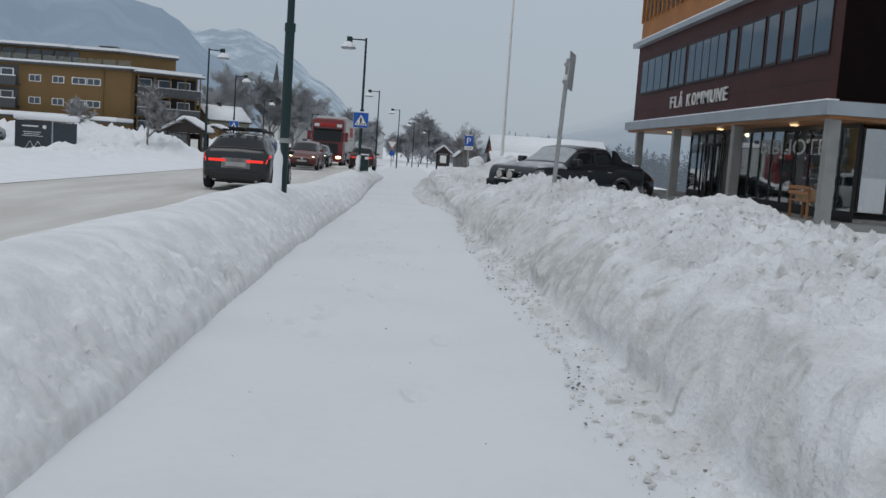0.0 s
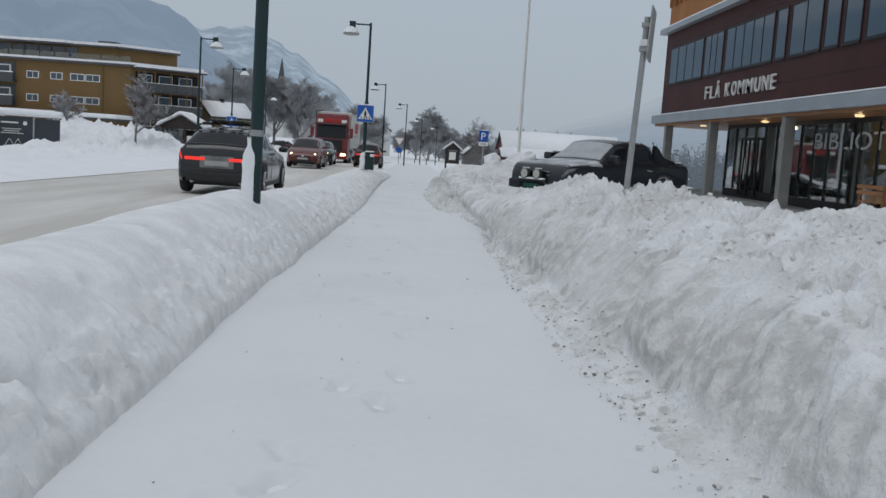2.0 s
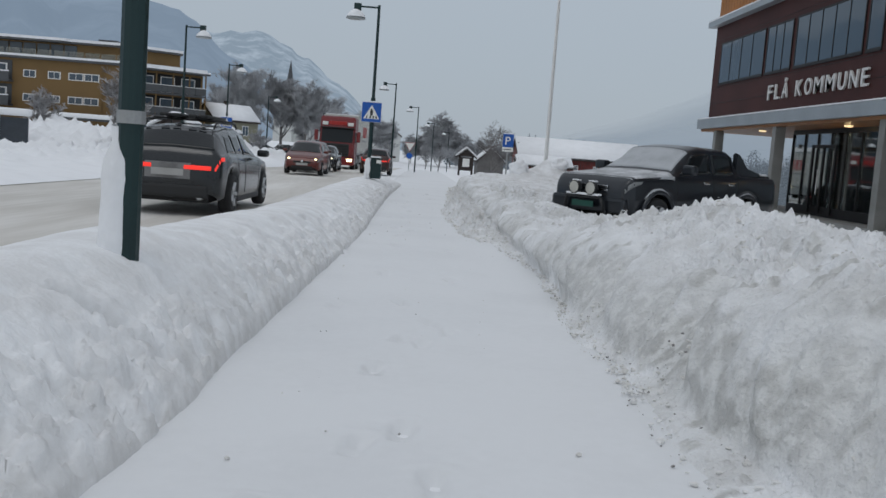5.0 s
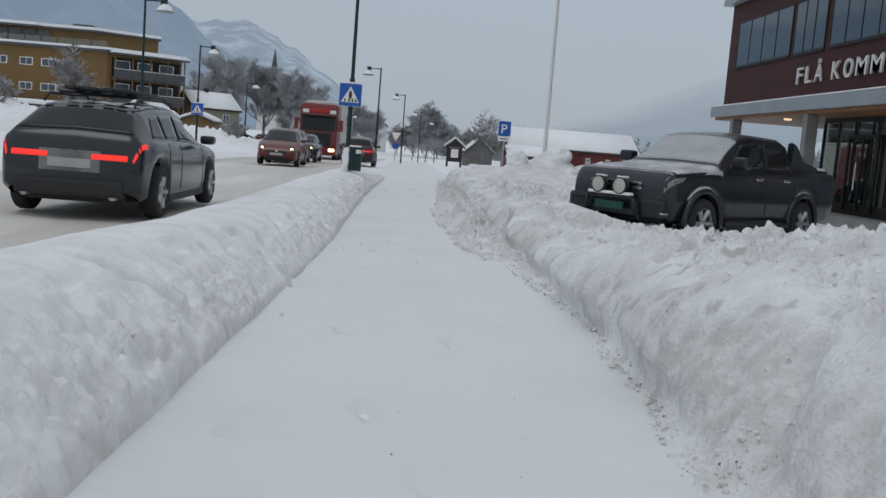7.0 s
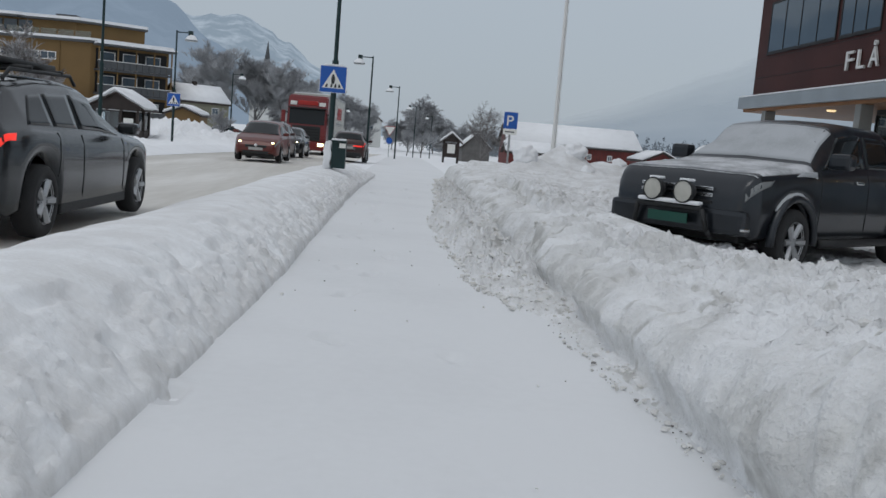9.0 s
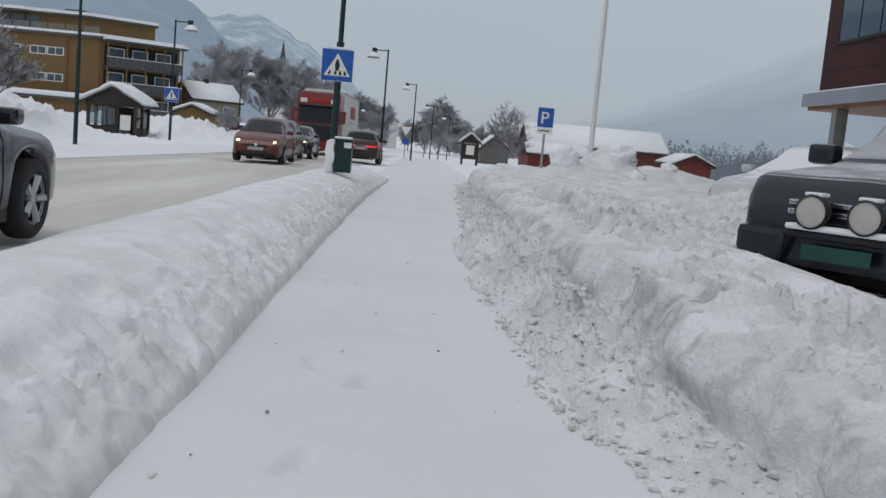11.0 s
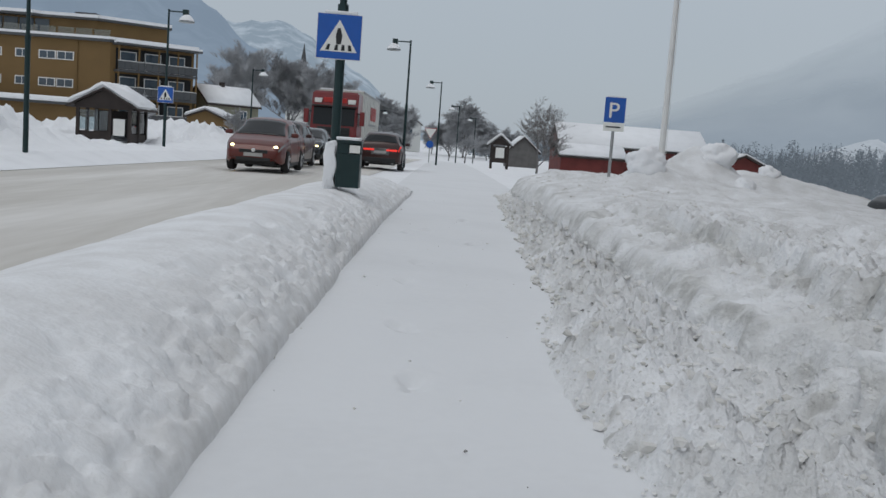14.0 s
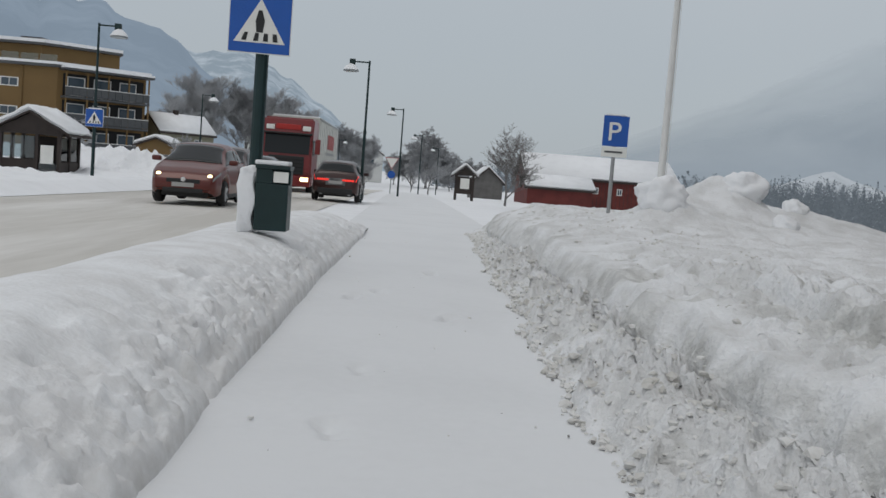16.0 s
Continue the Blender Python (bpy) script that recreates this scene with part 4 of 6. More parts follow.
# ---------------------------------------------------------------- lamps, signs and posts
def street_lamp(x, y, top, side, r=0.055, foot=None, group="street lamps"):
    z0 = float(level(np.array(y))) - 0.05 if foot is None else foot
    T = thing("street_lamp", pose(x, y, z0), "dark green street lamp with snow on its bell-shaped head", "street lamp", group)
    h = top - z0
    part("pole", tube(tube(bmesh.new(), (0, 0, 0), (0, 0, h * 0.5), r * 1.12, r * 1.1, 12), (0, 0, h * 0.5), (0, 0, h), r * 0.85, r * 0.7, 12), POLE, T, smooth=False)
    part("collar", tube(bmesh.new(), (0, 0, h * 0.5 - 0.06), (0, 0, h * 0.5 + 0.06), r * 1.25, n=12), POLE, T)
    part("arm", boxes((min(0, side * 0.62), max(0, side * 0.62), -0.025, 0.025, h - 0.1, h - 0.05)), POLE, T)
    part("ballast_box", boxes((side * 0.66 - 0.11, side * 0.66 + 0.11, -0.08, 0.08, h - 0.2, h + 0.02), bevel=0.015), POLE, T)
    head = part("lamp_head", lathe(bmesh.new(), [(0.06, 0.24), (0.10, 0.2), (0.2, 0.14), (0.29, 0.03), (0.31, 0.0), (0.27, -0.02), (0.0, -0.03)], 18, Matrix.Translation((side * 0.7, 0, h - 0.45))), LAMPSHADE, T, "grey bell-shaped lamp head", True)
    part("snow_cap", lathe(bmesh.new(), [(0.0, 0.30), (0.09, 0.28), (0.21, 0.19), (0.29, 0.07), (0.3, 0.04)], 18, Matrix.Translation((side * 0.7, 0, h - 0.45))), SNOW, head, "cap of snow", True)
    return T


def plastered_snow(parent, r, h, seed, lean=-1):
    """Ice and snow thrown on the road side of a pole."""
    bm = bmesh.new()
    lathe(bm, [(r * (1.45 + 0.12 * math.sin(k * 1.7 + seed)) * (1 if k < 13 else 0.5), k * h / 14) for k in range(15)], 14)
    for v in bm.verts:
        v.co.x += lean * r * 0.9
        v.co += 0.3 * r * noise.noise_vector(v.co * 9 + Vector((seed, 0, 0)))
    return part("ice_crust", bm, SNOW, parent, "crust of snow frozen to the pole", True)


L1 = street_lamp(-1.80, 14.1, 6.1, -1, 0.064)
plastered_snow(L1, 0.062, 1.32, 2)
part("cable_tie", tube(bmesh.new(), (0, 0, 1.33), (0, 0, 1.4), 0.078, n=12), GALV, L1)
L2 = street_lamp(-1.86, 38.62, 5.72, -1, 0.06)
plastered_snow(L2, 0.06, 1.0, 7)
for x, y, top in ((-2.05, 66, 5.25), (-0.75, 87, 4.9), (0.9, 115, 4.5), (3.4, 142, 4.2)):
    street_lamp(x, y, top, -1)
for x, y, top in ((-9.85, 46.9, 5.6), (-11.35, 62.6, 5.4), (-13.4, 89, 4.95), (-11.4, 114, 4.7), (-8.5, 142, 4.3)):
    street_lamp(x, y, top, 1)


def crossing_sign(x, y, z, turn, s=0.6, label="square blue pedestrian crossing sign with a white triangle"):
    T = thing("crossing_sign", pose(x, y, z, 0, 0, turn), label, "road sign", "crossing signs")
    h = s / 2
    plate = part("plate", boxes((-h, h, 0.0, 0.02, -h, h), bevel=0.006), SIGNBLUE, T)
    part("rim", boxes((-h - 0.008, h + 0.008, 0.006, 0.03, -h - 0.008, -h), (-h - 0.008, h + 0.008, 0.006, 0.03, h, h + 0.008), (-h - 0.008, -h, 0.006, 0.03, -h, h), (h, h + 0.008, 0.006, 0.03, -h, h)), SIGNWHITE, plate)
    part("triangle", prism(bmesh.new(), [(-h * 0.84, -h * 0.68), (h * 0.84, -h * 0.68), (0, h * 0.76)], "y", -0.005, -0.001), SIGNWHITE, T)
    for a in (-0.6, -0.2, 0.12, 0.44):
        part("stripe", prism(bmesh.new(), [(h * a, -h * 0.62), (h * (a + 0.17), -h * 0.62), (h * (a + 0.17 - 0.1 * (a + 0.1)), -h * 0.36), (h * (a + 0.04 - 0.12 * a), -h * 0.36)], "y", -0.009, -0.0055), SIGNBLACK, T)
    part("emblem", prism(bmesh.new(), [(-h * 0.11, -h * 0.34), (h * 0.10, -h * 0.34), (h * 0.15, h * 0.05), (h * 0.05, h * 0.38), (-h * 0.07, h * 0.38), (-h * 0.15, h * 0.02)], "y", -0.009, -0.0055), SIGNBLACK, T, "plain dark upright shape")
    part("bracket", boxes((-0.04, 0.04, 0.022, 0.08, -0.12, -0.08), (-0.04, 0.04, 0.022, 0.08, 0.08, 0.12)), GALV, T)
    bm = box(bmesh.new(), -h * 0.7, h * 0.8, -0.002, 0.03, h + 0.009, h + 0.05, 0.015)
    part("snow_cap", bm, SNOW, T, "snow on the top edge", True)
    return T


crossing_sign(-1.88, 38.5, 2.43, 4)
crossing_sign(-11.33, 62.48, 2.10, 0)


def parking_sign(x, y, top):
    z0 = float(level(np.array(y)))
    T = thing("parking_sign", pose(x, y, z0, 0, 0, -6), "blue parking sign with a white letter on a steel pole", "road sign")
    h = top - z0
    part("pole", tube(bmesh.new(), (0, 0.05, 0), (0, 0.05, h - 0.05), 0.03, n=12), GALV, T)
    part("plate", boxes((-0.2, 0.2, 0, 0.014, h - 0.48, h), bevel=0.004), SIGNBLUE, T)
    words("letter", "P", 0.42, SIGNWHITE, T, pose(-0.105, -0.004, h - 0.39, 90), 0.003, 0.19)
    sub = part("sub_plate", boxes((-0.2, 0.2, 0, 0.014, h - 0.65, h - 0.49), bevel=0.004), SIGNWHITE, T)
    part("text_bar", boxes((-0.15, 0.13, -0.004, -0.001, h - 0.585, h - 0.555)), APTDARK, sub)
    part("snow_cap", boxes((-0.17, 0.16, -0.002, 0.03, h + 0.001, h + 0.03), bevel=0.012), SNOW, T)


parking_sign(2.93, 43.8, 2.2)

S = thing("sign_post", pose(2.06, 13.04, 0.1) @ pose(0, 0, 0, 0, 2.2, 0) @ pose(0, 0, 0, 0, 0, 72), "grey steel sign post seen from the back of its plate", "road sign")
part("pole", tube(bmesh.new(), (0, 0, 0), (0, 0, 2.72), 0.031, n=14), GALV, S)
part("plate", boxes((-0.25, 0.25, -0.062, -0.046, 2.3, 2.8), bevel=0.004), GALV, S)
part("bracket", boxes((-0.05, 0.05, -0.045, 0.045, 2.38, 2.42)), GALV, S)
part("bracket", boxes((-0.05, 0.05, -0.045, 0.045, 2.62, 2.66)), GALV, S)
part("snow_cap", boxes((-0.05, 0.05, -0.06, 0.05, 2.425, 2.5), bevel=0.02), SNOW, S)

P = thing("flagpole", pose(4.97, 48.37, -0.2), "tall white tapered flagpole standing in the snow", "flagpole")
part("pole", tube(bmesh.new(), (0, 0, 0), (0, 0, 12), 0.085, 0.04, 14), WHITEPAINT, P)
part("halyard", tube(bmesh.new(), (0.1, -0.02, 1.2), (0.05, -0.02, 11.8), 0.006, n=5), WHITEPAINT, P)
part("base", tube(bmesh.new(), (0, 0, 0), (0, 0, 0.5), 0.13, n=14), GALV, P)

W = thing("waste_bin", pose(-1.62, 38.33, 0.33), "dark green metal waste bin on the lamp pole, crusted with snow", "waste bin")
part("body", boxes((-0.16, 0.16, -0.15, 0.15, 0.06, 0.52), (-0.16, 0.0, -0.15, 0.15, 0.52, 0.66), (0.0, 0.16, 0.0, 0.15, 0.52, 0.66), bevel=0.008), POLE, W)
part("lid", boxes((-0.17, 0.17, -0.16, 0.16, 0.66, 0.70), bevel=0.01), POLE, W)
part("opening", boxes((0.01, 0.155, -0.152, -0.146, 0.535, 0.64), bevel=0.002), SIGNWHITE, W, "pale opening")
part("snow_cap", boxes((-0.18, 0.15, -0.15, 0.15, 0.70, 0.745), bevel=0.02), SNOW, W)
bm = box(bmesh.new(), -0.34, -0.165, -0.14, 0.14, 0.0, 0.66, 0.05)
bmesh.ops.subdivide_edges(bm, edges=bm.edges[:], cuts=3, use_grid_fill=True)
for v in bm.verts:
    v.co += 0.05 * noise.noise_vector(v.co * 8)
part("ice_crust", bm, SNOW, W, "snow frozen to its side", True)


# ---------------------------------------------------------------- houses
def gable_roof(bm, x0, x1, y0, y1, z, rise, along="y", over=0.3, thick=0.14):
    """A pitched roof slab; the ridge runs along the named axis."""
    if along == "y":
        c, h = (x0 + x1) / 2, (x1 - x0) / 2 + over
        k = rise / ((x1 - x0) / 2)
        e = z - over * k
        prism(bm, [(c - h, e), (c, z + rise), (c + h, e), (c + h, e + thick), (c, z + rise + thick), (c - h, e + thick)], "y", y0 - over, y1 + over)
    else:
        c, h = (y0 + y1) / 2, (y1 - y0) / 2 + over
        k = rise / ((y1 - y0) / 2)
        e = z - over * k
        prism(bm, [(c - h, e), (c, z + rise), (c + h, e), (c + h, e + thick), (c, z + rise + thick), (c - h, e + thick)], "x", x0 - over, x1 + over)
    return bm


def house(name, m, w, d, wall_h, rise, mat, label, category, windows=(), along="x", snow=0.3, trim=WHITEPAINT, foot=-1.0):
    """w along local x, d along local y, front at y = 0."""
    T = thing(name, m, label, category)
    if along == "x":
        pts = [(0, foot), (d, foot), (d, wall_h), (d / 2, wall_h + rise), (0, wall_h)]
        bm = prism(bmesh.new(), pts, "x", 0, w)
    else:
        pts = [(0, foot), (w, foot), (w, wall_h), (w / 2, wall_h + rise), (0, wall_h)]
        bm = prism(bmesh.new(), pts, "y", 0, d)
    part("wall", bm, mat, T)
    part("roof", gable_roof(bmesh.new(), 0, w, 0, d, wall_h + 0.02, rise, along), OLDWOOD, T)
    bm = gable_roof(bmesh.new(), 0, w, 0, d, wall_h + 0.165, rise, along, 0.27, snow)
    bmesh.ops.bevel(bm, geom=bm.edges[:], offset=snow * 0.35, segments=2, affect="EDGES")
    part("snow_cap", bm, SNOW, T, "thick layer of roof snow", True)
    for side, a, z, ww, hh in windows:
        if side == "front":
            fr, gl = (a, a + ww, -0.04, -0.003, z, z + hh), (a + 0.08, a + ww - 0.08, -0.05, -0.042, z + 0.08, z + hh - 0.08)
            mu = (a + ww / 2 - 0.03, a + ww / 2 + 0.03, -0.06, -0.051, z + 0.08, z + hh - 0.08)
        else:
            fr, gl = (-0.04, -0.003, a, a + ww, z, z + hh), (-0.05, -0.042, a + 0.08, a + ww - 0.08, z + 0.08, z + hh - 0.08)
            mu = (-0.06, -0.051, a + ww / 2 - 0.03, a + ww / 2 + 0.03, z + 0.08, z + hh - 0.08)
        wi = part("window", boxes(fr), trim, T)
        part("pane", boxes(gl), WINGLASS, wi)
        part("mullion", boxes(mu), trim, wi)
    return T


lv = lambda y: float(level(np.array(float(y))))
GREYWOOD = material("weathered_grey_boards", (0.14, 0.135, 0.13), 0.8, var=0.12, scale=1.5, fine=14, bump=0.2)
barn = house("barn", pose(10.8, 115, lv(115)), 14.0, 9, 2.45, 1.9, BARNRED, "long red timber barn with a snow-covered roof", "barn",
             [("front", 6.2, 1.25, 0.5, 0.6), ("front", 8.4, 1.25, 0.5, 0.6), ("front", 10.6, 1.25, 0.5, 0.6), ("front", 12.4, 0.2, 0.8, 0.5)])
for i in range(38):
    part("board", boxes((0.1 + i * 0.36, 0.13 + i * 0.36, -0.02, -0.002, -0.9, 2.3)), OLDWOOD, barn)
house("barn", pose(10.2, 109.5, lv(110)), 5.6, 4, 1.35, 0.8, BARNRED, "low red lean-to in front of the barn under snow", "barn")
house("shed", pose(19.0, 90, lv(90)), 2.7, 5, 1.4, 0.62, BARNRED, "small red gabled shed in deep snow", "shed", along="y", snow=0.12)
house("house", pose(7.6, 140, lv(140)), 3.6, 8, 1.9, 1.6, GREYWOOD, "dark weathered house with a steep snowy gable", "house", along="y", snow=0.2)
olive = house("house", pose(-28.6, 138, 0.5, 0, 0, 44), 7.0, 5.2, 3.0, 1.9, OLIVE, "olive-green timber house with a snowy roof", "house",
              [("front", 1.2, 1.0, 1.0, 1.4), ("front", 4.4, 1.0, 1.0, 1.4), ("side", 2.0, 1.0, 1.0, 1.2)])
part("chimney", boxes((3.0, 3.5, 2.3, 2.8, 4.5, 5.7)), OLDWOOD, olive)
house("carport", pose(-25.6, 118, 0.1, 0, 0, 0), 3.6, 4, 1.5, 0.7, APT, "small ochre outbuilding under rounded snow", "shed", along="y", snow=0.35)
house("house", pose(-20.6, 180, -0.6, 0, 0, 12), 6.4, 8, 6.0, 2.4, CREAM, "white two-storey timber house on a snowy slope", "house",
      [("front", 1.0, 4.0, 0.9, 1.2), ("front", 3.8, 4.0, 0.9, 1.2), ("front", 1.0, 1.2, 0.9, 1.2), ("front", 3.8, 1.2, 0.9, 1.2)], along="y", trim=APTDARK)
house("house", pose(-13.5, 250, -1.0, 0, 0, 20), 8, 8, 5.5, 2.6, CREAM, "distant white house with a snowy roof", "house",
      [("front", 1.5, 3.2, 1, 1.2), ("front", 4.8, 3.2, 1, 1.2)], along="y", trim=APTDARK)
# church
C = thing("church", pose(-36.4, 261, 1.0), "white wooden church tower with a dark pointed spire", "church")
part("tower", boxes((-1.3, 1.3, -1.3, 1.3, 0, 14.2)), CREAM, C)
bm = bmesh.new()
lathe(bm, [(1.5, 14.2), (0.95, 15.4), (0.55, 18.0), (0.04, 21.4)], 8)
part("spire", bm, APTDARK, C)
part("belfry_opening", boxes((-0.5, 0.5, -1.34, -1.304, 11.6, 13.2)), BLACKFRAME, C)
part("nave", prism(bmesh.new(), [(-4, 0), (4, 0), (4, 6), (0, 10), (-4, 6)], "y", 1.31, 18), CREAM, C)
part("roof", gable_roof(bmesh.new(), -4, 4, 1.9, 18, 6.05, 4.0), SNOW, C)


def info_kiosk(x, y):
    z = lv(y)
    T = thing("information_kiosk", pose(x, y, z), "dark wooden information stand with a snow-covered gable roof", "kiosk")
    for px in (-0.6, 0.6):
        for py in (0, 0.9):
            part("post", boxes((px - 0.07, px + 0.07, py - 0.07, py + 0.07, -0.2, 1.7)), OLDWOOD, T)
    part("panel", boxes((-0.53, 0.53, 0.02, 0.08, 0.4, 1.6)), OLDWOOD, T)
    part("notice_board", boxes((-0.32, 0.32, -0.02, 0.016, 0.75, 1.5)), SIGNWHITE, T, "pale weathered notice board")
    part("side_panel", boxes((-0.63, -0.57, 0.08, 0.82, 0.3, 1.6)), OLDWOOD, T)
    part("side_panel", boxes((0.57, 0.63, 0.08, 0.82, 0.3, 1.6)), OLDWOOD, T)
    part("gable", prism(bmesh.new(), [(-0.75, 1.7), (0.75, 1.7), (0, 2.3)], "y", -0.04, 0.04), OLDWOOD, T)
    part("roof", gable_roof(bmesh.new(), -0.75, 0.75, 0, 0.9, 1.72, 0.62, "y", 0.22, 0.07), OLDWOOD, T)
    bm = gable_roof(bmesh.new(), -0.75, 0.75, 0, 0.9, 1.795, 0.62, "y", 0.22, 0.2)
    bmesh.ops.bevel(bm, geom=bm.edges[:], offset=0.07, segments=2, affect="EDGES")
    part("snow_cap", bm, SNOW, T, "thick cap of snow", True)


info_kiosk(3.85, 95)


def bus_shelter(x, y):
    T = thing("bus_shelter", pose(x, y, -0.42) @ Matrix.Diagonal((0.88, 0.88, 0.95, 1)), "dark stained wooden bus shelter with glazed sides and thick roof snow", "bus shelter")
    for px in (-1.35, 1.35):
        for py in (0, 1.3, 2.6):
            part("post", boxes((px - 0.08, px + 0.08, py - 0.08, py + 0.08, 0, 1.95)), OLDWOOD, T)
    part("post", boxes((0.25, 0.4, -0.07, 0.07, 0, 1.95)), OLDWOOD, T)
    part("parapet", boxes((-1.27, 0.25, -0.04, 0.04, 0.1, 0.85)), OLDWOOD, T)
    part("parapet", boxes((1.31, 1.39, 0.08, 2.5, 0.1, 0.8)), OLDWOOD, T)
    part("back_wall", boxes((-1.27, 1.27, 2.56, 2.64, 0.1, 1.9)), OLDWOOD, T)
    for a, b in ((-1.25, -0.85), (-0.8, -0.3), (-0.25, 0.2)):
        part("pane", boxes((a, b, -0.01, 0.01, 0.9, 1.85)), SHOPGLASS, T)
    for a, b in ((0.1, 1.2), (1.4, 2.5)):
        part("pane", boxes((1.34, 1.36, a, b, 0.85, 1.85)), SHOPGLASS, T)
    part("timetable", boxes((0.5, 1.1, -0.03, 0.0, 0.7, 1.5)), SIGNWHITE, T, "white timetable board")
    part("beam", boxes((-1.5, 1.5, -0.1, 0.1, 1.95, 2.07)), OLDWOOD, T)
    part("beam", boxes((-1.5, 1.5, 2.5, 2.7, 1.95, 2.07)), OLDWOOD, T)
    part("gable", prism(bmesh.new(), [(-1.6, 2.07), (1.6, 2.07), (0, 2.85)], "y", -0.06, 0.06), OLDWOOD, T)
    part("roof", gable_roof(bmesh.new(), -1.6, 1.6, 0, 2.6, 2.08, 0.8, "y", 0.3, 0.08), OLDWOOD, T)
    bm = gable_roof(bmesh.new(), -1.6, 1.6, 0, 2.6, 2.165, 0.8, "y", 0.3, 0.3)
    bmesh.ops.bevel(bm, geom=bm.edges[:], offset=0.11, segments=3, affect="EDGES")
    bmesh.ops.subdivide_edges(bm, edges=[e for e in bm.edges if e.calc_length() > 0.6], cuts=4)
    for v in bm.verts:
        v.co += 0.06 * noise.noise_vector(v.co * 1.7)
    part("snow_cap", bm, SNOW, T, "heavy rounded roof snow", True)


bus_shelter(-15.9, 68.6)


def apartment_block():
    T = thing("apartment_block", pose(-37.9, 131, 0, 0, 0, 0), "mustard-yellow apartment block with balconies and a set-back top floor under snow", "building")
    # front wing along local -x, side wing from the corner backwards to the right
    t = math.radians(36)
    cx, sy = 9.6 * math.cos(t), 9.6 * math.sin(t)
    foot = [(-36, 0), (0, 0), (cx, sy), (cx - 9, sy + 14), (-36, 14)]
    part("wall", prism(bmesh.new(), foot, "z", -1.5, 9.2), APT, T)
    slab = [(-36.3, -0.5), (0.1, -0.5), (cx + 0.6, sy - 0.1), (cx - 8.5, sy + 14.5), (-36.3, 14.5)]
    part("eaves", prism(bmesh.new(), slab, "z", 9.204, 9.5), APTDARK, T)
    part("snow_cap", prism(bmesh.new(), slab, "z", 9.504, 9.78), SNOW, T)
    pent = [(-36, 2.0), (-2.5, 2.0), (cx - 3.5, sy + 1.5), (cx - 9, sy + 12), (-36, 13)]
    part("top_floor", prism(bmesh.new(), pent, "z", 9.784, 11.6), APT, T, "set-back top floor")
    for i in range(16):
        a = -35.5 + i * 1.75
        w = part("window", boxes((a, a + 1.6, 1.93, 1.99, 9.95, 11.4)), APTDARK, T)
        part("pane", boxes((a + 0.07, a + 1.53, 1.91, 1.928, 10.0, 11.35)), WINGLASS, w)
    for i in range(18):
        part("rail_panel", boxes((-35.8 + i * 2.0, -34.0 + i * 2.0, -0.2, -0.16, 9.79, 10.5)), SHOPGLASS, T)
    rf = [(-36.6, 0.6), (-9, 0.6), (-8.2, 1.4), (-2.0, 1.4), (cx - 3.0, sy + 1.0), (cx - 8.4, sy + 12.6), (-36.6, 13.6)]
    part("roof", prism(bmesh.new(), rf, "z", 11.604, 11.85), APTDARK, T)
    part("snow_cap", prism(bmesh.new(), rf, "z", 11.854, 12.2), SNOW, T)
    part("roof_unit", boxes((-6, -3.6, 5, 7, 12.2, 12.75)), APTDARK, T)
    # windows of the front
    for z in (6.75, 3.75, 0.8):
        for a, w in ((-7.9, 1.9), (-5.9, 1.9), (-10.5, 1.6), (-13.6, 1.6)):
            wi = part("window", boxes((a, a + w, -0.06, -0.003, z + 0.15, z + 1.1)), WHITEPAINT, T)
            part("pane", boxes((a + 0.12, a + w * 0.5 - 0.04, -0.075, -0.062, z + 0.25, z + 1.0)), WINGLASS, wi)
            part("pane", boxes((a + w * 0.5 + 0.04, a + w - 0.12, -0.075, -0.062, z + 0.25, z + 1.0)), WINGLASS, wi)
    part("downpipe", tube(bmesh.new(), (-3.6, -0.1, 0), (-3.6, -0.1, 9.2), 0.06, n=6), APT, T)
    # recessed balconies at the far end of the front
    for z in (6.4, 3.4):
        part("balcony_recess", boxes((-25, -15, -0.05, -0.004, z, z + 2.5)), APTDARK, T)
        b = part("balcony", boxes((-25.2, -14.8, -1.5, -0.06, z - 0.25, z)), APTDARK, T)
        part("parapet", boxes((-25.2, -14.8, -1.52, -1.46, z + 0.004, z + 1.0)), APTDARK, b)
        part("snow_cap", boxes((-25.2, -14.8, -1.56, -1.42, z + 1.004, z + 1.14)), SNOW, b)
        for i in range(4):
            wi = part("window", boxes((-24.6 + i * 2.4, -22.8 + i * 2.4, -0.12, -0.052, z + 0.4, z + 2.1)), WHITEPAINT, T)
            part("pane", boxes((-24.4 + i * 2.4, -23.0 + i * 2.4, -0.14, -0.122, z + 0.55, z + 1.95)), WINGLASS, wi)
    # balconies along the side wing
    side = Matrix.Rotation(t, 4, "Z")
    for z in (0.6, 3.5, 6.3):
        r = part("balcony_recess", boxes((0.6, 9.3, -0.06, -0.01, z, z + 2.4)), BLACKFRAME, T, m=side)
        b = part("balcony", boxes((0.4, 9.5, -1.6, -0.065, z - 0.22, z)), APTDARK, T, m=side)
        for i in range(12):
            part("parapet_panel", boxes((0.42 + i * 0.757, 1.14 + i * 0.757, -1.6, -1.55, z + 0.05, z + 0.95)), APTDARK, b)
        part("handrail", boxes((0.4, 9.5, -1.63, -1.52, z + 0.954, z + 1.02)), WHITEPAINT, b)
        for i in range(5):
            part("column", boxes((0.45 + i * 2.22, 0.6 + i * 2.22, -1.54, -1.4, z + 0.004, z + 2.62)), APT, b)
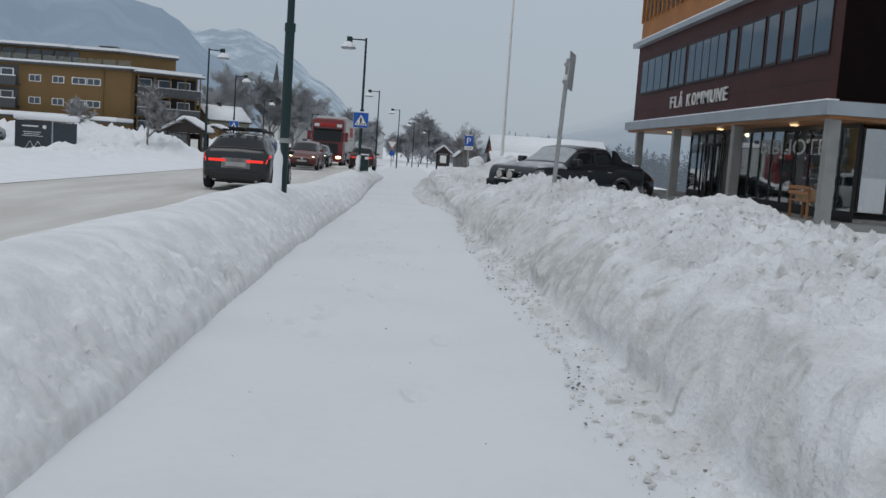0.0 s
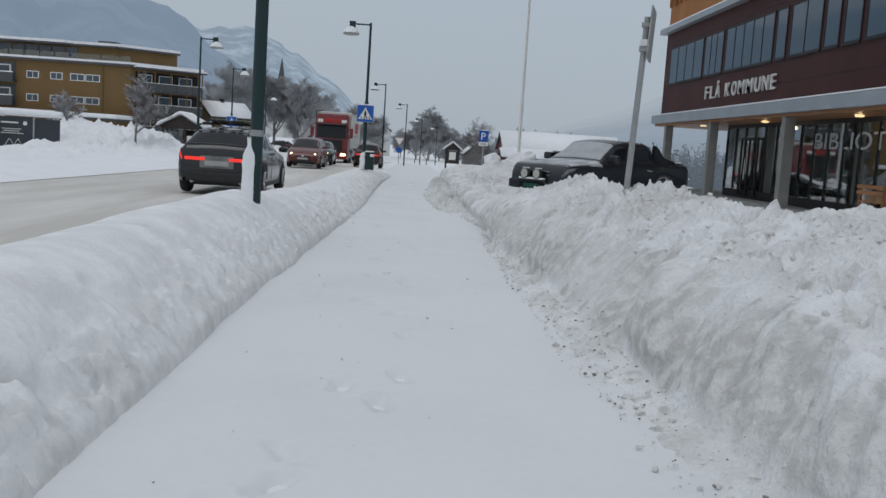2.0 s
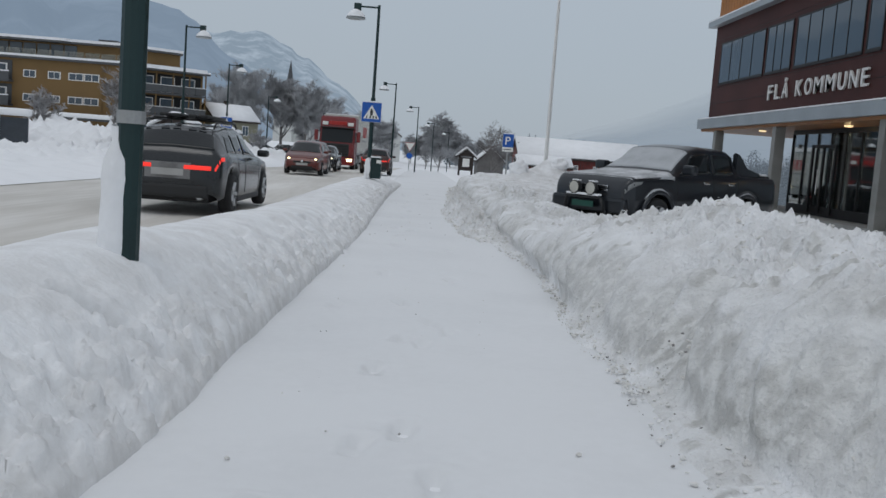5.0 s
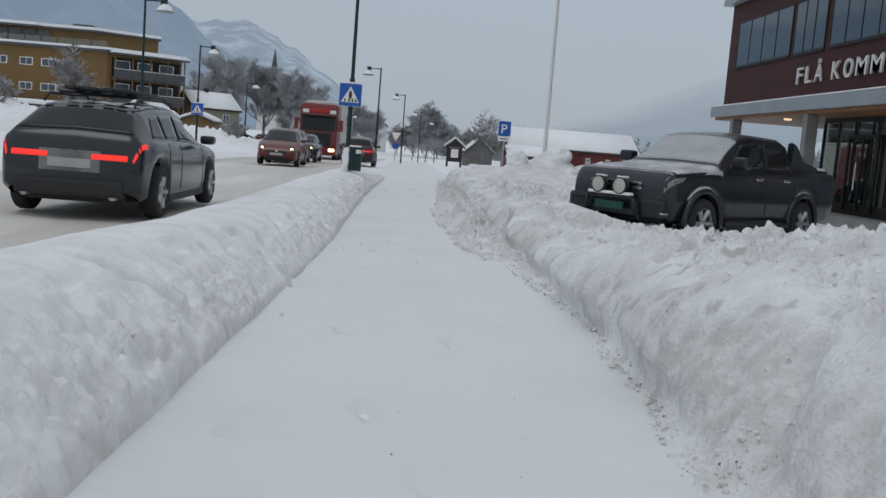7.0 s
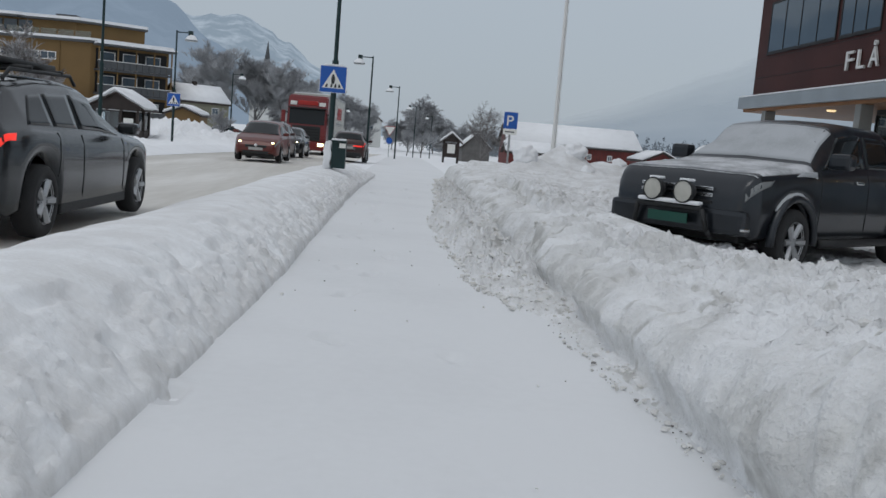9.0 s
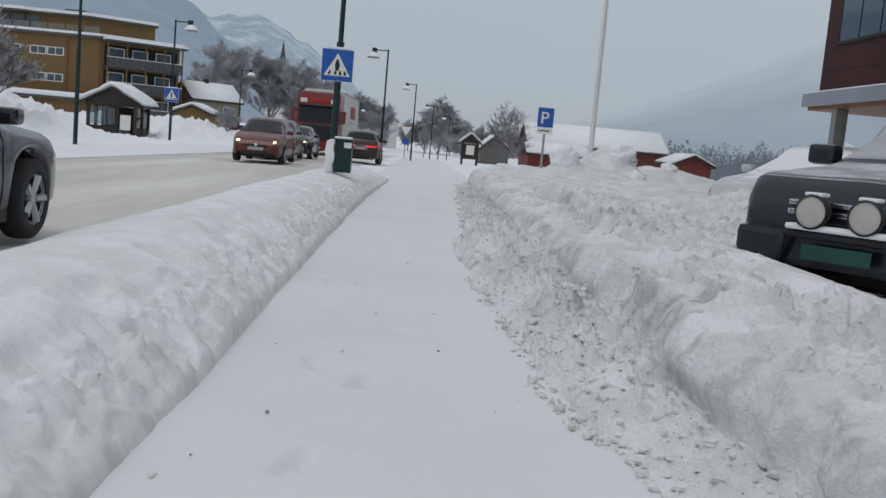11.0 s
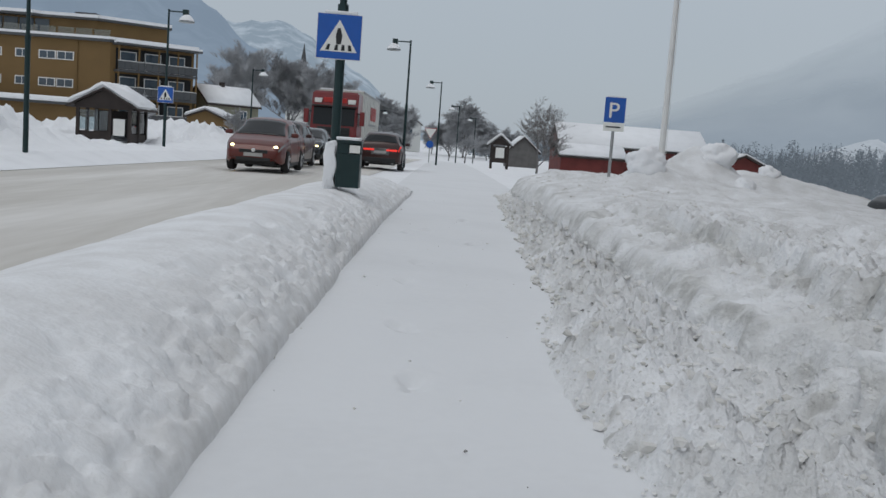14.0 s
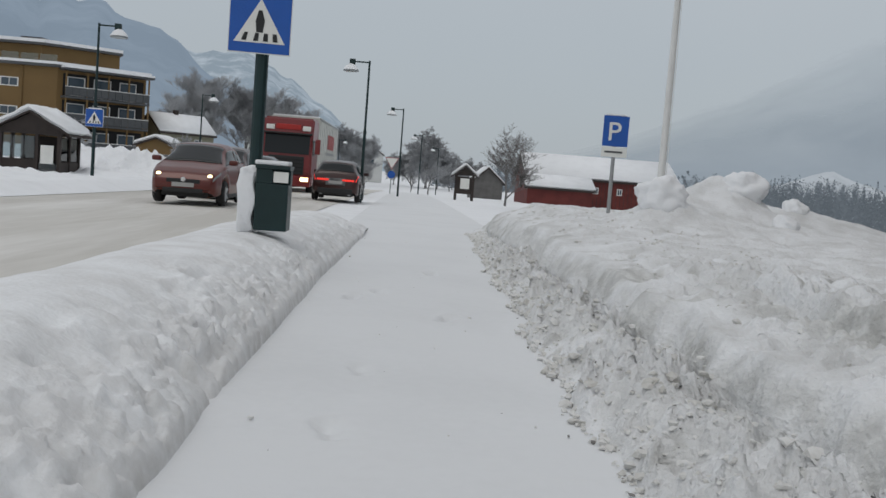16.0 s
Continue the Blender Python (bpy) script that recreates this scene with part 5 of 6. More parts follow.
        for i in range(3):
            wi = part("window", boxes((1.0 + i * 2.8, 2.9 + i * 2.8, -0.1, -0.062, z + 0.1, z + 2.1)), WHITEPAINT, T, m=side)
            part("pane", boxes((1.12 + i * 2.8, 2.78 + i * 2.8, -0.12, -0.102, z + 0.2, z + 2.0)), WINGLASS, wi)
    part("canopy", boxes((0.2, 9.9, -1.9, -0.02, 9.0, 9.2)), APTDARK, T, m=side)
    part("snow_cap", boxes((0.2, 9.9, -1.95, -0.52, 9.204, 9.42), bevel=0.08), SNOW, T, m=side)
    # low wing in front
    part("low_wing", boxes((-16, 0.5, -9, -3.0, -1, 1.9)), APT, T)
    part("low_roof", boxes((-16.6, 1.2, -9.8, -2.6, 1.904, 2.15)), APTDARK, T)
    part("snow_cap", boxes((-16.7, 1.3, -9.9, -2.5, 2.154, 2.7), bevel=0.18), SNOW, T, "deep snow on the low roof")


apartment_block()
HOARD = material("dark_slate_board", (0.035, 0.045, 0.058), 0.5, var=0.1)
H = thing("hoarding", pose(-19.9, 49.2, 0.12, 0, 0, 3), "dark notice trailer with two panels half buried in snow", "sign board")
bd = part("board", boxes((-0.1, 1.72, 0, 0.12, -0.22, 1.40), bevel=0.01), HOARD, H)
part("board", boxes((1.80, 2.95, 0.02, 0.12, -0.16, 1.36), bevel=0.01), HOARD, H)
part("frame", boxes((1.725, 1.795, -0.01, 0.13, -0.3, 1.42)), BANDMAT, H)
part("base_beam", boxes((-0.1, 2.95, 0.02, 0.12, -0.34, -0.23)), BANDMAT, H)
for k, (z, a, b) in enumerate(((1.08, .25, 1.05), (0.80, .30, 1.2), (0.70, .35, 1.1), (0.60, .25, 1.3))):
    part("text_bar", boxes((a, b, -0.006, -0.001, z, z + (0.07 if k == 0 else 0.03))), SIGNWHITE, bd)
part("emblem", lathe(bmesh.new(), [(0.0, 0), (0.1, 0)], 16, pose(1.36, -0.004, 1.1, 90)), SIGNWHITE, bd)
for a in (0.35, 0.75):
    bm = tube(bmesh.new(), (a, -0.008, -0.15), (a + 0.3, -0.008, 0.36), 0.012, n=4)
    part("emblem", tube(bm, (a + 0.3, -0.008, 0.36), (a + 0.62, -0.008, -0.15), 0.012, n=4), SIGNWHITE, bd)
part("snow_cap", boxes((-0.2, 3.05, -0.1, 0.3, 1.43, 1.75), bevel=0.12), SNOW, H, "deep snow on top", True)
# ---------------------------------------------------------------- vehicles
def paint(name, color, rough=0.28, metal=0.35):
    m = material(name, color, rough, metal, var=0.05, scale=3, fine=90, bump=0.0)
    m.node_tree.nodes["Principled BSDF"].inputs["Coat Weight"].default_value = 0.25
    return m


P_BLACK = paint("black_car_paint", (0.020, 0.024, 0.030))
P_BROWN = paint("brown_car_paint", (0.04, 0.012, 0.010), 0.3, 0.1)
P_ORANGE = paint("orange_car_paint", (0.11, 0.014, 0.008), 0.3, 0.1)
P_GREY = paint("grey_car_paint", (0.022, 0.025, 0.028), 0.2)
P_WHITE = paint("white_car_paint", (0.55, 0.56, 0.57), 0.3, 0.0)
P_SILVER = paint("silver_car_paint", (0.28, 0.29, 0.30))
P_RED = paint("red_truck_paint", (0.17, 0.008, 0.010), 0.3, 0.0)
P_TRAILER = material("white_trailer_panel", (0.56, 0.56, 0.51), 0.45, var=0.05, scale=0.7, fine=12, bump=0.03)
P_LETTERRED = material("red_vinyl", (0.42, 0.018, 0.014), 0.4, var=0.05)
P_GREENPLATE = material("green_plate", (0.006, 0.07, 0.05), 0.4, var=0.05)
P_PLATE = material("pale_plate", (0.38, 0.38, 0.37), 0.4, var=0.05)


def on_face(q, u, v, out):
    a, b, c, d = (Vector(p) for p in q)
    n = (b - a).cross(d - a).normalized()
    return (a * (1 - u) + b * u) * (1 - v) + (d * (1 - u) + c * u) * v + n * out


def panel(bm, q, u0, u1, v0, v1, out=0.012, thick=0.012):
    lo = [on_face(q, u, v, out - thick) for u, v in ((u0, v0), (u1, v0), (u1, v1), (u0, v1))]
    hi = [on_face(q, u, v, out) for u, v in ((u0, v0), (u1, v0), (u1, v1), (u0, v1))]
    a, b = [bm.verts.new(p) for p in lo], [bm.verts.new(p) for p in hi]
    for i in range(4):
        bm.faces.new((a[i], a[(i + 1) % 4], b[(i + 1) % 4], b[i]))
    bm.faces.new(a[::-1])
    bm.faces.new(b)
    return bm


def wheel(parent, x, y, r, width, side, spokes=5, rim_mat=None):
    m = pose(x, y, r, -90 * side)
    ty = part("tyre", lathe(bmesh.new(), [(r * .62, -width / 2), (r * .9, -width / 2), (r * .98, -width * .38), (r, 0), (r * .98, width * .38), (r * .9, width / 2), (r * .62, width / 2), (r * .62, -width / 2)], 26), RUBBER, parent, "", True, m)
    bm = lathe(bmesh.new(), [(r * .64, width * .1), (r * .64, width * .46), (r * .58, width * .47), (r * .56, width * .2), (0, width * .2)], 26)
    ri = part("rim", bm, PLASTIC, ty, "", True)
    bm = bmesh.new()
    for i in range(spokes):
        a = 2 * math.pi * i / spokes
        c, s = math.cos(a), math.sin(a)
        tube(bm, (c * .05, s * .05, width * .36), (c * r * .6, s * r * .6, width * .42), r * .085, r * .12, 6)
    lathe(bm, [(0, width * .44), (r * .16, width * .44), (r * .2, width * .25)], 12)
    lathe(bm, [(r * .56, width * .40), (r * .60, width * .485), (r * .65, width * .47)], 26)
    sp = part("spokes", bm, rim_mat or ALLOY, ty, "light alloy spokes")
    return ty


def arch(parent, x, y, r, side, mat):
    pts = [((r + 0.06) * math.cos(a), (r + 0.06) * math.sin(a)) for a in np.linspace(-0.25, math.pi + 0.25, 19)]
    part("wheel_arch", prism(bmesh.new(), [(x + p[0], r + p[1]) for p in pts], "y", y - 0.02 * (side < 0), y + 0.02 * (side > 0)), mat, parent)


class Shell:
    """A car's outer skin: stations (from the nose, shoulder height, top height, width and roof width as shares of the half-width)."""

    def __init__(self, L, W, stations, low, axles, arch_r, wheel_r, soft=0.10):
        self.h, self.w = L / 2, W / 2
        xs = np.linspace(0, L, 121)
        step = xs[1]
        k = np.hanning(max(3, int(2 * soft / step)) + 2)[1:-1]
        k = k / k.sum()
        cols = []
        for c in range(1, 5):
            v = np.interp(xs, [q[0] for q in stations], [q[c] for q in stations])
            n = len(k) // 2
            cols.append(np.convolve(np.pad(v, n, mode="edge"), k, "same")[n:len(v) + n])
        self.xs, self.cols, self.low, self.axles, self.arch_r, self.wheel_r = xs, cols, low, axles, arch_r, wheel_r

    def section(self, x):
        zb, zt, kb, kt = (float(np.interp(x, self.xs, c)) for c in self.cols)
        zl = self.low + 0.10 * max(0.0, 1 - x / 0.25) + 0.12 * max(0.0, 1 - (2 * self.h - x) / 0.3)
        for ax in self.axles:
            if abs(x - ax) < self.arch_r:
                zl = max(zl, self.wheel_r + math.sqrt(self.arch_r ** 2 - (x - ax) ** 2))
        wb = self.w * kb
        g = min(1.0, max(0.0, (zt - zb - 0.02) / 0.38))
        we = wb * 0.90 * (1 - g) + self.w * kt * g
        span = max(zb - zl, 0.02)
        return [(wb * .90, zl), (wb * .985, zl + min(.06, span * .2)), (wb, zl + .45 * span), (wb * .99, zb - .14 * span), (wb * .955, zb), (wb * .925, zb + min(.02, max(zt - zb, 0.004) * .5)),
                (we, zt - .10 * g), (we - .07 - .03 * g, zt - .03 * g), (we * .5, zt), (0.0, zt + .012)]

    def point(self, x, q):
        """q runs 0 at the sill, 4 at the shoulder, 5 to 6 over the side glass, 9 at the middle of the top; beyond that down the other side."""
        flip = q > 9
        if flip:
            q = 18 - q
        pts = self.section(min(max(x, 0.0), 2 * self.h))
        i = min(int(q), 8)
        f = q - i
        y, z = (pts[i][0] * (1 - f) + pts[i + 1][0] * f, pts[i][1] * (1 - f) + pts[i + 1][1] * f)
        return Vector((self.h - x, -y if flip else y, z))

    def normal(self, x, q):
        a = self.point(x + .03, q) - self.point(x - .03, q)
        b = self.point(x, min(q + .1, 18)) - self.point(x, max(q - .1, 0))
        n = b.cross(a)
        return n.normalized() if n.length > 1e-9 else Vector((0, 0, 1))

    def body(self, mat, T):
        bm = bmesh.new()
        rings = []
        for x in self.xs:
            half = self.section(float(x))
            X = self.h - float(x)
            rings.append([bm.verts.new((X, y, z)) for y, z in half] + [bm.verts.new((X, -y, z)) for y, z in half[-2::-1]])
        for u, v in zip(rings, rings[1:]):
            for i in range(len(u) - 1):
                bm.faces.new((u[i], u[i + 1], v[i + 1], v[i]))
        bm.faces.new(rings[0][::-1])
        bm.faces.new(rings[-1])
        bmesh.ops.recalc_face_normals(bm, faces=bm.faces[:])
        return part("body", bm, mat, T, "", True)

    def patch(self, name, mat, T, corners, out=.008, nu=8, nq=6, label="", other=False, thick=.014):
        """A panel on the skin between four corners (x, q): front low, rear low, rear high, front high."""
        (x0, q0), (x1, q1), (x2, q2), (x3, q3) = corners
        bm = bmesh.new()
        lay = []
        for o in (out, out - thick):
            grid = []
            for j in range(nq + 1):
                v = j / nq
                row = []
                for i in range(nu + 1):
                    u = i / nu
                    x = (x0 * (1 - u) + x1 * u) * (1 - v) + (x3 * (1 - u) + x2 * u) * v
                    q = (q0 * (1 - u) + q1 * u) * (1 - v) + (q3 * (1 - u) + q2 * u) * v
                    c = self.point(x, q) + self.normal(x, q) * o
                    if other:
                        c.y = -c.y
                    row.append(bm.verts.new(c))
                grid.append(row)
            lay.append(grid)
        for grid in lay:
            for j in range(nq):
                for i in range(nu):
                    bm.faces.new((grid[j][i], grid[j][i + 1], grid[j + 1][i + 1], grid[j + 1][i]))
        f, g = lay
        rim = [(0, i) for i in range(nu)] + [(j, nu) for j in range(nq)] + [(nq, i) for i in range(nu, 0, -1)] + [(j, 0) for j in range(nq, 0, -1)]
        for (j, i), (jj, ii) in zip(rim, rim[1:] + rim[:1]):
            bm.faces.new((f[j][i], f[jj][ii], g[jj][ii], g[j][i]))
        bmesh.ops.recalc_face_normals(bm, faces=bm.faces[:])
        return part(name, bm, mat, T, label, True)

    def cover(self, name, mat, T, x0, x1, q, out=.008, label="", thick=.014):
        """A panel over the top from side to side."""
        return self.patch(name, mat, T, ((x0, q), (x1, q), (x1, 18 - q), (x0, 18 - q)), out, 8, 14, label, False, thick)


def underside(T, h, w, z0, z1):
    part("underbody", boxes((-h + .25, h - .25, -w + .30, w - .30, z0, z1), bevel=.03), PLASTIC, T, "dark underbody")


SALTED = material("salt_film_paint", (0.20, 0.20, 0.20), 0.7, 0.0, var=0.2, scale=2.0, fine=14, bump=0.05, tint=(0.05, 0.05, 0.052))


def car(name, m, label, category, L=4.45, W=1.84, H=1.62, colour=P_GREY, lit=False, tail=False, hood=1.0, snowy=False, kind="suv", box_on_roof=False, group="", plate=P_PLATE):
    T = thing(name, m, label, category, group)
    h, w, belt = L / 2, W / 2, H * 0.63
    r = .345 if kind != "hatch" else .315
    cowl, front, back, hatch = {"suv": (1.12, 1.95, L - .55, L - .12), "hatch": (.88, 1.75, L - .62, L - .10), "estate": (1.35, 2.15, L - .62, L - .10)}[kind]
    nose = hood - .34
    st = [(0, nose - .06, nose - .04, .74, .6), (.10, nose + .12, nose + .15, .87, .6), (.38, hood - .12, hood - .06, .95, .62), (cowl - .1, belt - .05, hood + .04, .985, .68), (cowl, belt - .03, hood + .06, .99, .70),
          (front, belt, H - .05, 1.0, .73), (front + .6, belt + .01, H, 1.0, .75), (back - .7, belt + .03, H - .02, 1.0, .74), (back, belt + .05, H - .08, .98, .70), (hatch, belt + .03, belt + .10, .93, .66), (L - .03, belt - .10, belt - .08, .88, .6), (L, belt - .30, belt - .28, .80, .6)]
    sh = Shell(L, W, st, .24, (.88, L - .84), r + .065, r)
    sh.body(colour, T)
    underside(T, h, w, .20, .62)
    sh.cover("windscreen", SNOW if snowy else CARGLASS, T, cowl + .06, front - .04, 6.35, .008, "windscreen under snow" if snowy else "")
    sh.cover("rear_window", SNOW if snowy else CARGLASS, T, back + .05, hatch - .06, 6.35)
    doors = ((cowl + .18, front + .70, .62), (front + .75, back - .62, .0), (back - .57, back - .02, -.28))
    for o in (False, True):
        for i, (xa, xb, lean) in enumerate(doors):
            sh.patch("side_window", CARGLASS, T, ((xa, 5.1), (xb, 5.1), (xb + (lean if lean < 0 else 0), 5.88), (xa + (lean if lean > 0 else 0), 5.88)), other=o)
        for x in (front + .72, back - .60, cowl + .12):
            sh.patch("door_seam", PLASTIC, T, ((x, .9), (x + .012, .9), (x + .012, 4.0), (x, 4.0)), .003, 1, 8, other=o, thick=.008)
        sh.patch("headlight", HEADOFF, T, ((.05, 2.9), (.42, 3.25), (.52, 3.8), (.06, 3.75)), .010, label="", other=o)
        sh.patch("tail_light", TAILLIT if tail else P_LETTERRED, T, ((L - .30, 3.25), (L - .02, 3.25), (L - .02, 3.85), (L - .34, 3.85)), .012, label="lit red tail light" if tail else "", other=o)
        s = -1 if o else 1
        if lit:
            part("lit_lamp", lathe(bmesh.new(), [(0, .05), (.05, .045), (.075, .02), (.08, -.04)], 16, pose(h - .12, s * w * .70, nose + .08, 0, 90)), HEADLIT, T, "lit yellowish headlight", True)
        part("fog_lamp", boxes((h - .10, h + .0, s * w * .62 - .10, s * w * .62 + .10, nose - .26, nose - .20), bevel=.02), HEADOFF, T)
        part("mirror", boxes((h - cowl - .42, h - cowl - .24, min(s * (w - .02), s * (w + .2)), max(s * (w - .02), s * (w + .2)), belt + .03, belt + .16), bevel=.045), colour, T)
        for x in (front + .45, back - .85):
            sh.patch("door_handle", CHROME, T, ((x, 3.35), (x + .2, 3.35), (x + .2, 3.5), (x, 3.5)), .03, 4, 2, other=o, thick=.025)
        for x in (.88, L - .84):
            wheel(T, h - x, s * (w - .10), r, .21, s)
        part("sill", boxes((-h + 1.3, h - 1.35, s * (w - .05) - .03, s * (w - .05) + .03, .19, .30), bevel=.02), PLASTIC, T)
        if tail:
            part("tail_strip", boxes((-h - .012, -h + .10, s * w * .52 - .22, s * w * .52 + .22, belt - .20, belt - .13), bevel=.015), TAILLIT, T, "lit red tail light")
            part("exhaust", tube(bmesh.new(), (-h - .02, s * w * .58, .30), (-h + .2, s * w * .58, .30), .045, n=12), GALV, T)
    part("grille", boxes((h - .10, h + .008, -w * .46, w * .46, nose - .08, nose + .02), bevel=.02), PLASTIC, T)
    part("air_intake", boxes((h - .10, h + .006, -w * .56, w * .56, .30, .42), bevel=.03), PLASTIC, T)
    part("emblem", lathe(bmesh.new(), [(0, .012), (.05, .010), (.06, 0)], 14, pose(h + .004, 0, nose + .0, 0, 90)), CHROME, T)
    part("rear_bumper", boxes((-h - .03, -h + .18, -w * .72, w * .72, .28, .50), bevel=.05), PLASTIC, T)
    part("number_plate", boxes((h + .01, h + .02, -.26, .26, .44, .54)), plate, T)
    part("tailgate_film", boxes((-h - .006, -h + .05, -w * .40, w * .40, belt - .36, belt - .10), bevel=.01), SALTED, T, "road salt on the tailgate")
    part("number_plate", boxes((-h - .018, -h - .008, -.26, .26, belt - .31, belt - .20)), plate, T)
    if kind != "hatch":
        part("wiper", boxes((-h + .16, -h + .19, -.30, .05, belt + .12, belt + .135)), PLASTIC, T)
    if box_on_roof:
        for s in (1, -1):
            sweep_pts = [(h - front - .15, s * w * .64, H - .04), (h - front - .3, s * w * .64, H + .05), (-h + L - back + .2, s * w * .62, H + .03), (-h + L - back + .05, s * w * .62, H - .07)]
            part("roof_rail", sweep(bmesh.new(), sweep_pts, [.018] * 4), PLASTIC, T, "", True)
        for x in (h - front - .55, h - front - 1.35):
            part("cross_bar", tube(bmesh.new(), (x, -w * .66, H + .07), (x, w * .66, H + .07), .02, n=8), PLASTIC, T)
        for y in (-.34, -.16, .12, .33):
            bm = boxes((h - front - 1.75, h - front - .2, y - .07, y + .07, H + .092, H + .15), bevel=.02)
            part("ski_carrier", bm, PLASTIC, T, "black ski carrier", True)
        sh.cover("snow_cap", SNOW, T, back - .55, back - .2, 7.3, .03, "patch of snow on the roof", .03)
    if snowy:
        sh.cover("snow_cap", SNOW, T, front - .03, back + .03, 6.2, .07, "snow on the roof", .07)
        sh.cover("snow_cap", SNOW, T, .10, cowl + .08, 4.6, .05, "snow on the bonnet", .05)
    return T


def at(x, y, rz, dz=0.0):
    return pose(x, y, lv(y) + dz, 0, 0, rz)


def pickup():
    L, W, H = 5.25, 1.95, 1.83
    h, w = L / 2, W / 2
    T = thing("pickup_truck", at(5.0, 28.5, 220, 0.0), "black double-cab pickup dusted with snow, nosed into the bank", "pickup truck")
    b0, b1, t1, t0, zt, wt = h - 1.38, h - 3.78, h - 3.6, h - 2.1, H - .03, w * .74
    st = [(0, .80, .82, .80, .7), (.07, .98, 1.00, .89, .7), (.22, 1.09, 1.13, .95, .7), (1.3, 1.17, 1.24, .985, .72), (1.4, 1.18, 1.27, .99, .74), (2.1, 1.20, 1.77, 1.0, .76), (2.5, 1.21, H, 1.0, .78), (3.4, 1.22, H - .01, 1.0, .78),
          (3.62, 1.23, H - .06, 1.0, .78), (3.80, 1.24, 1.33, 1.0, .80), (3.9, 1.25, 1.28, 1.0, .8), (5.12, 1.26, 1.28, .99, .8), (5.2, 1.24, 1.26, .97, .8), (L, 1.10, 1.12, .94, .8)]
    sh = Shell(L, W, st, .40, (.95, L - 1.2), .465, .39, .07)
    sh.body(P_BLACK, T)
    underside(T, h, w, .34, .95)
    frost = material("frosted_windscreen", (0.42, 0.44, 0.46), 0.6, var=0.1, scale=3, fine=40, bump=0.2)
    thin = material("thin_snow_film", (0.56, 0.57, 0.59), 0.7, var=0.16, scale=2.5, fine=20, bump=0.3, tint=(0.28, 0.29, 0.30))
    sh.cover("windscreen", frost, T, 1.47, 2.08, 6.25, .01, "windscreen under a film of snow")
    for o in (False, True):
        for xa, xb, la, lb in ((1.62, 2.72, .5, .0), (2.80, 3.56, .0, -.04)):
            sh.patch("side_window", CARGLASS, T, ((xa, 5.1), (xb, 5.1), (xb + lb, 5.9), (xa + la, 5.9)), other=o)
            sh.patch("window_snow", frost, T, ((xa + .02, 4.9), (xb - .02, 4.9), (xb - .02, 5.16), (xa + .02, 5.12)), .016, label="line of snow below the window", other=o)
        for x in (1.52, 2.76, 3.66):
            sh.patch("door_seam", PLASTIC, T, ((x, .9), (x + .014, .9), (x + .014, 4.0), (x, 4.0)), .003, 1, 8, other=o, thick=.008)
        sh.patch("headlight", HEADOFF, T, ((.05, 2.75), (.40, 3.0), (.50, 3.55), (.06, 3.5)), .012, other=o)
        sh.patch("wing_snow", frost, T, ((.95, 3.5), (1.42, 3.4), (1.45, 4.4), (1.1, 4.5)), .02, label="snow lodged on the wing", other=o, thick=.03)
    for x in (h - .95, -h + 1.2):
        for s in (1, -1):
            wheel(T, x, s * (w - .11), .385, .25, s, 6)
            # body-coloured flare with snow lodged on its shoulder
            bm = bmesh.new()
            ring = [(.50 * math.cos(t), .49 * math.sin(t)) for t in np.linspace(-0.1, math.pi + 0.1, 17)]
            sweep(bm, [(x + p[0], s * (w - .015), .39 + p[1]) for p in ring], [.05] * len(ring))
            part("wheel_flare", bm, P_BLACK, T, "", True)
            bm = bmesh.new()
            ring = [(.53 * math.cos(t), .515 * math.sin(t), .004 + .022 * math.sin(math.pi * i / 14) * (0.7 + 0.3 * math.sin(i * 2.1))) for i, t in enumerate(np.linspace(0.7, math.pi - 0.35, 15))]
            sweep(bm, [(x + p[0], s * (w - .035), .40 + p[1]) for p in ring], [p[2] + .02 for p in ring])
            part("fender_snow", bm, frost, T, "thin snow lodged on the wing", True)
    # snow on the bonnet, roof and bed
    sh.cover("snow_film", thin, T, .2, 1.40, 4.55, .012, "thin snow on the bonnet", .02)
    sh.cover("snow_cap", frost, T, 2.14, 3.62, 6.5, .03, "thin snow on the cab roof", .03)
    part("bed_cover", boxes((-h + .12, b1 - .03, -w * .84, w * .84, 1.27, 1.32), bevel=.02), PLASTIC, T, "black bed cover")
    part("snow_cap", boxes((-h + .15, b1 - .05, -w * .80, w * .80, 1.322, 1.37), bevel=.02), SNOW, T, "snow on the bed cover", True)
    for s in (1, -1):
        bm = prism(bmesh.new(), [(b1 + .08, 1.24), (b1 + .06, 1.77), (b1 - .10, 1.73), (b1 - .42, 1.46), (b1 - .95, 1.36), (b1 - .95, 1.28)], "y", s * w * .80 - .05, s * w * .80 + .05)
        bmesh.ops.bevel(bm, geom=bm.edges[:], offset=0.02, segments=2, affect="EDGES")
        part("sport_bar", bm, P_BLACK, T)
        part("mirror", boxes((b0 - .42, b0 - .22, min(s * (w - .02), s * (w + .24)), max(s * (w - .02), s * (w + .24)), 1.24, 1.43), bevel=.05), P_BLACK, T)
        part("fog_lamp", boxes((h - .16, h + .01, s * .72 - .13, s * .72 + .13, .56, .63), bevel=.02), HEADOFF, T)
        part("bumper_trim", boxes((h - .12, h + .02, s * .70 - .2, s * .70 + .2, .50, .53), bevel=.008), CHROME, T)
        for x in (h - 2.45, h - 3.35):
            part("door_handle", boxes((x - .1, x + .1, s * (w + .012) - .02, s * (w + .012) + .02, 1.08, 1.12), bevel=.01), CHROME, T)
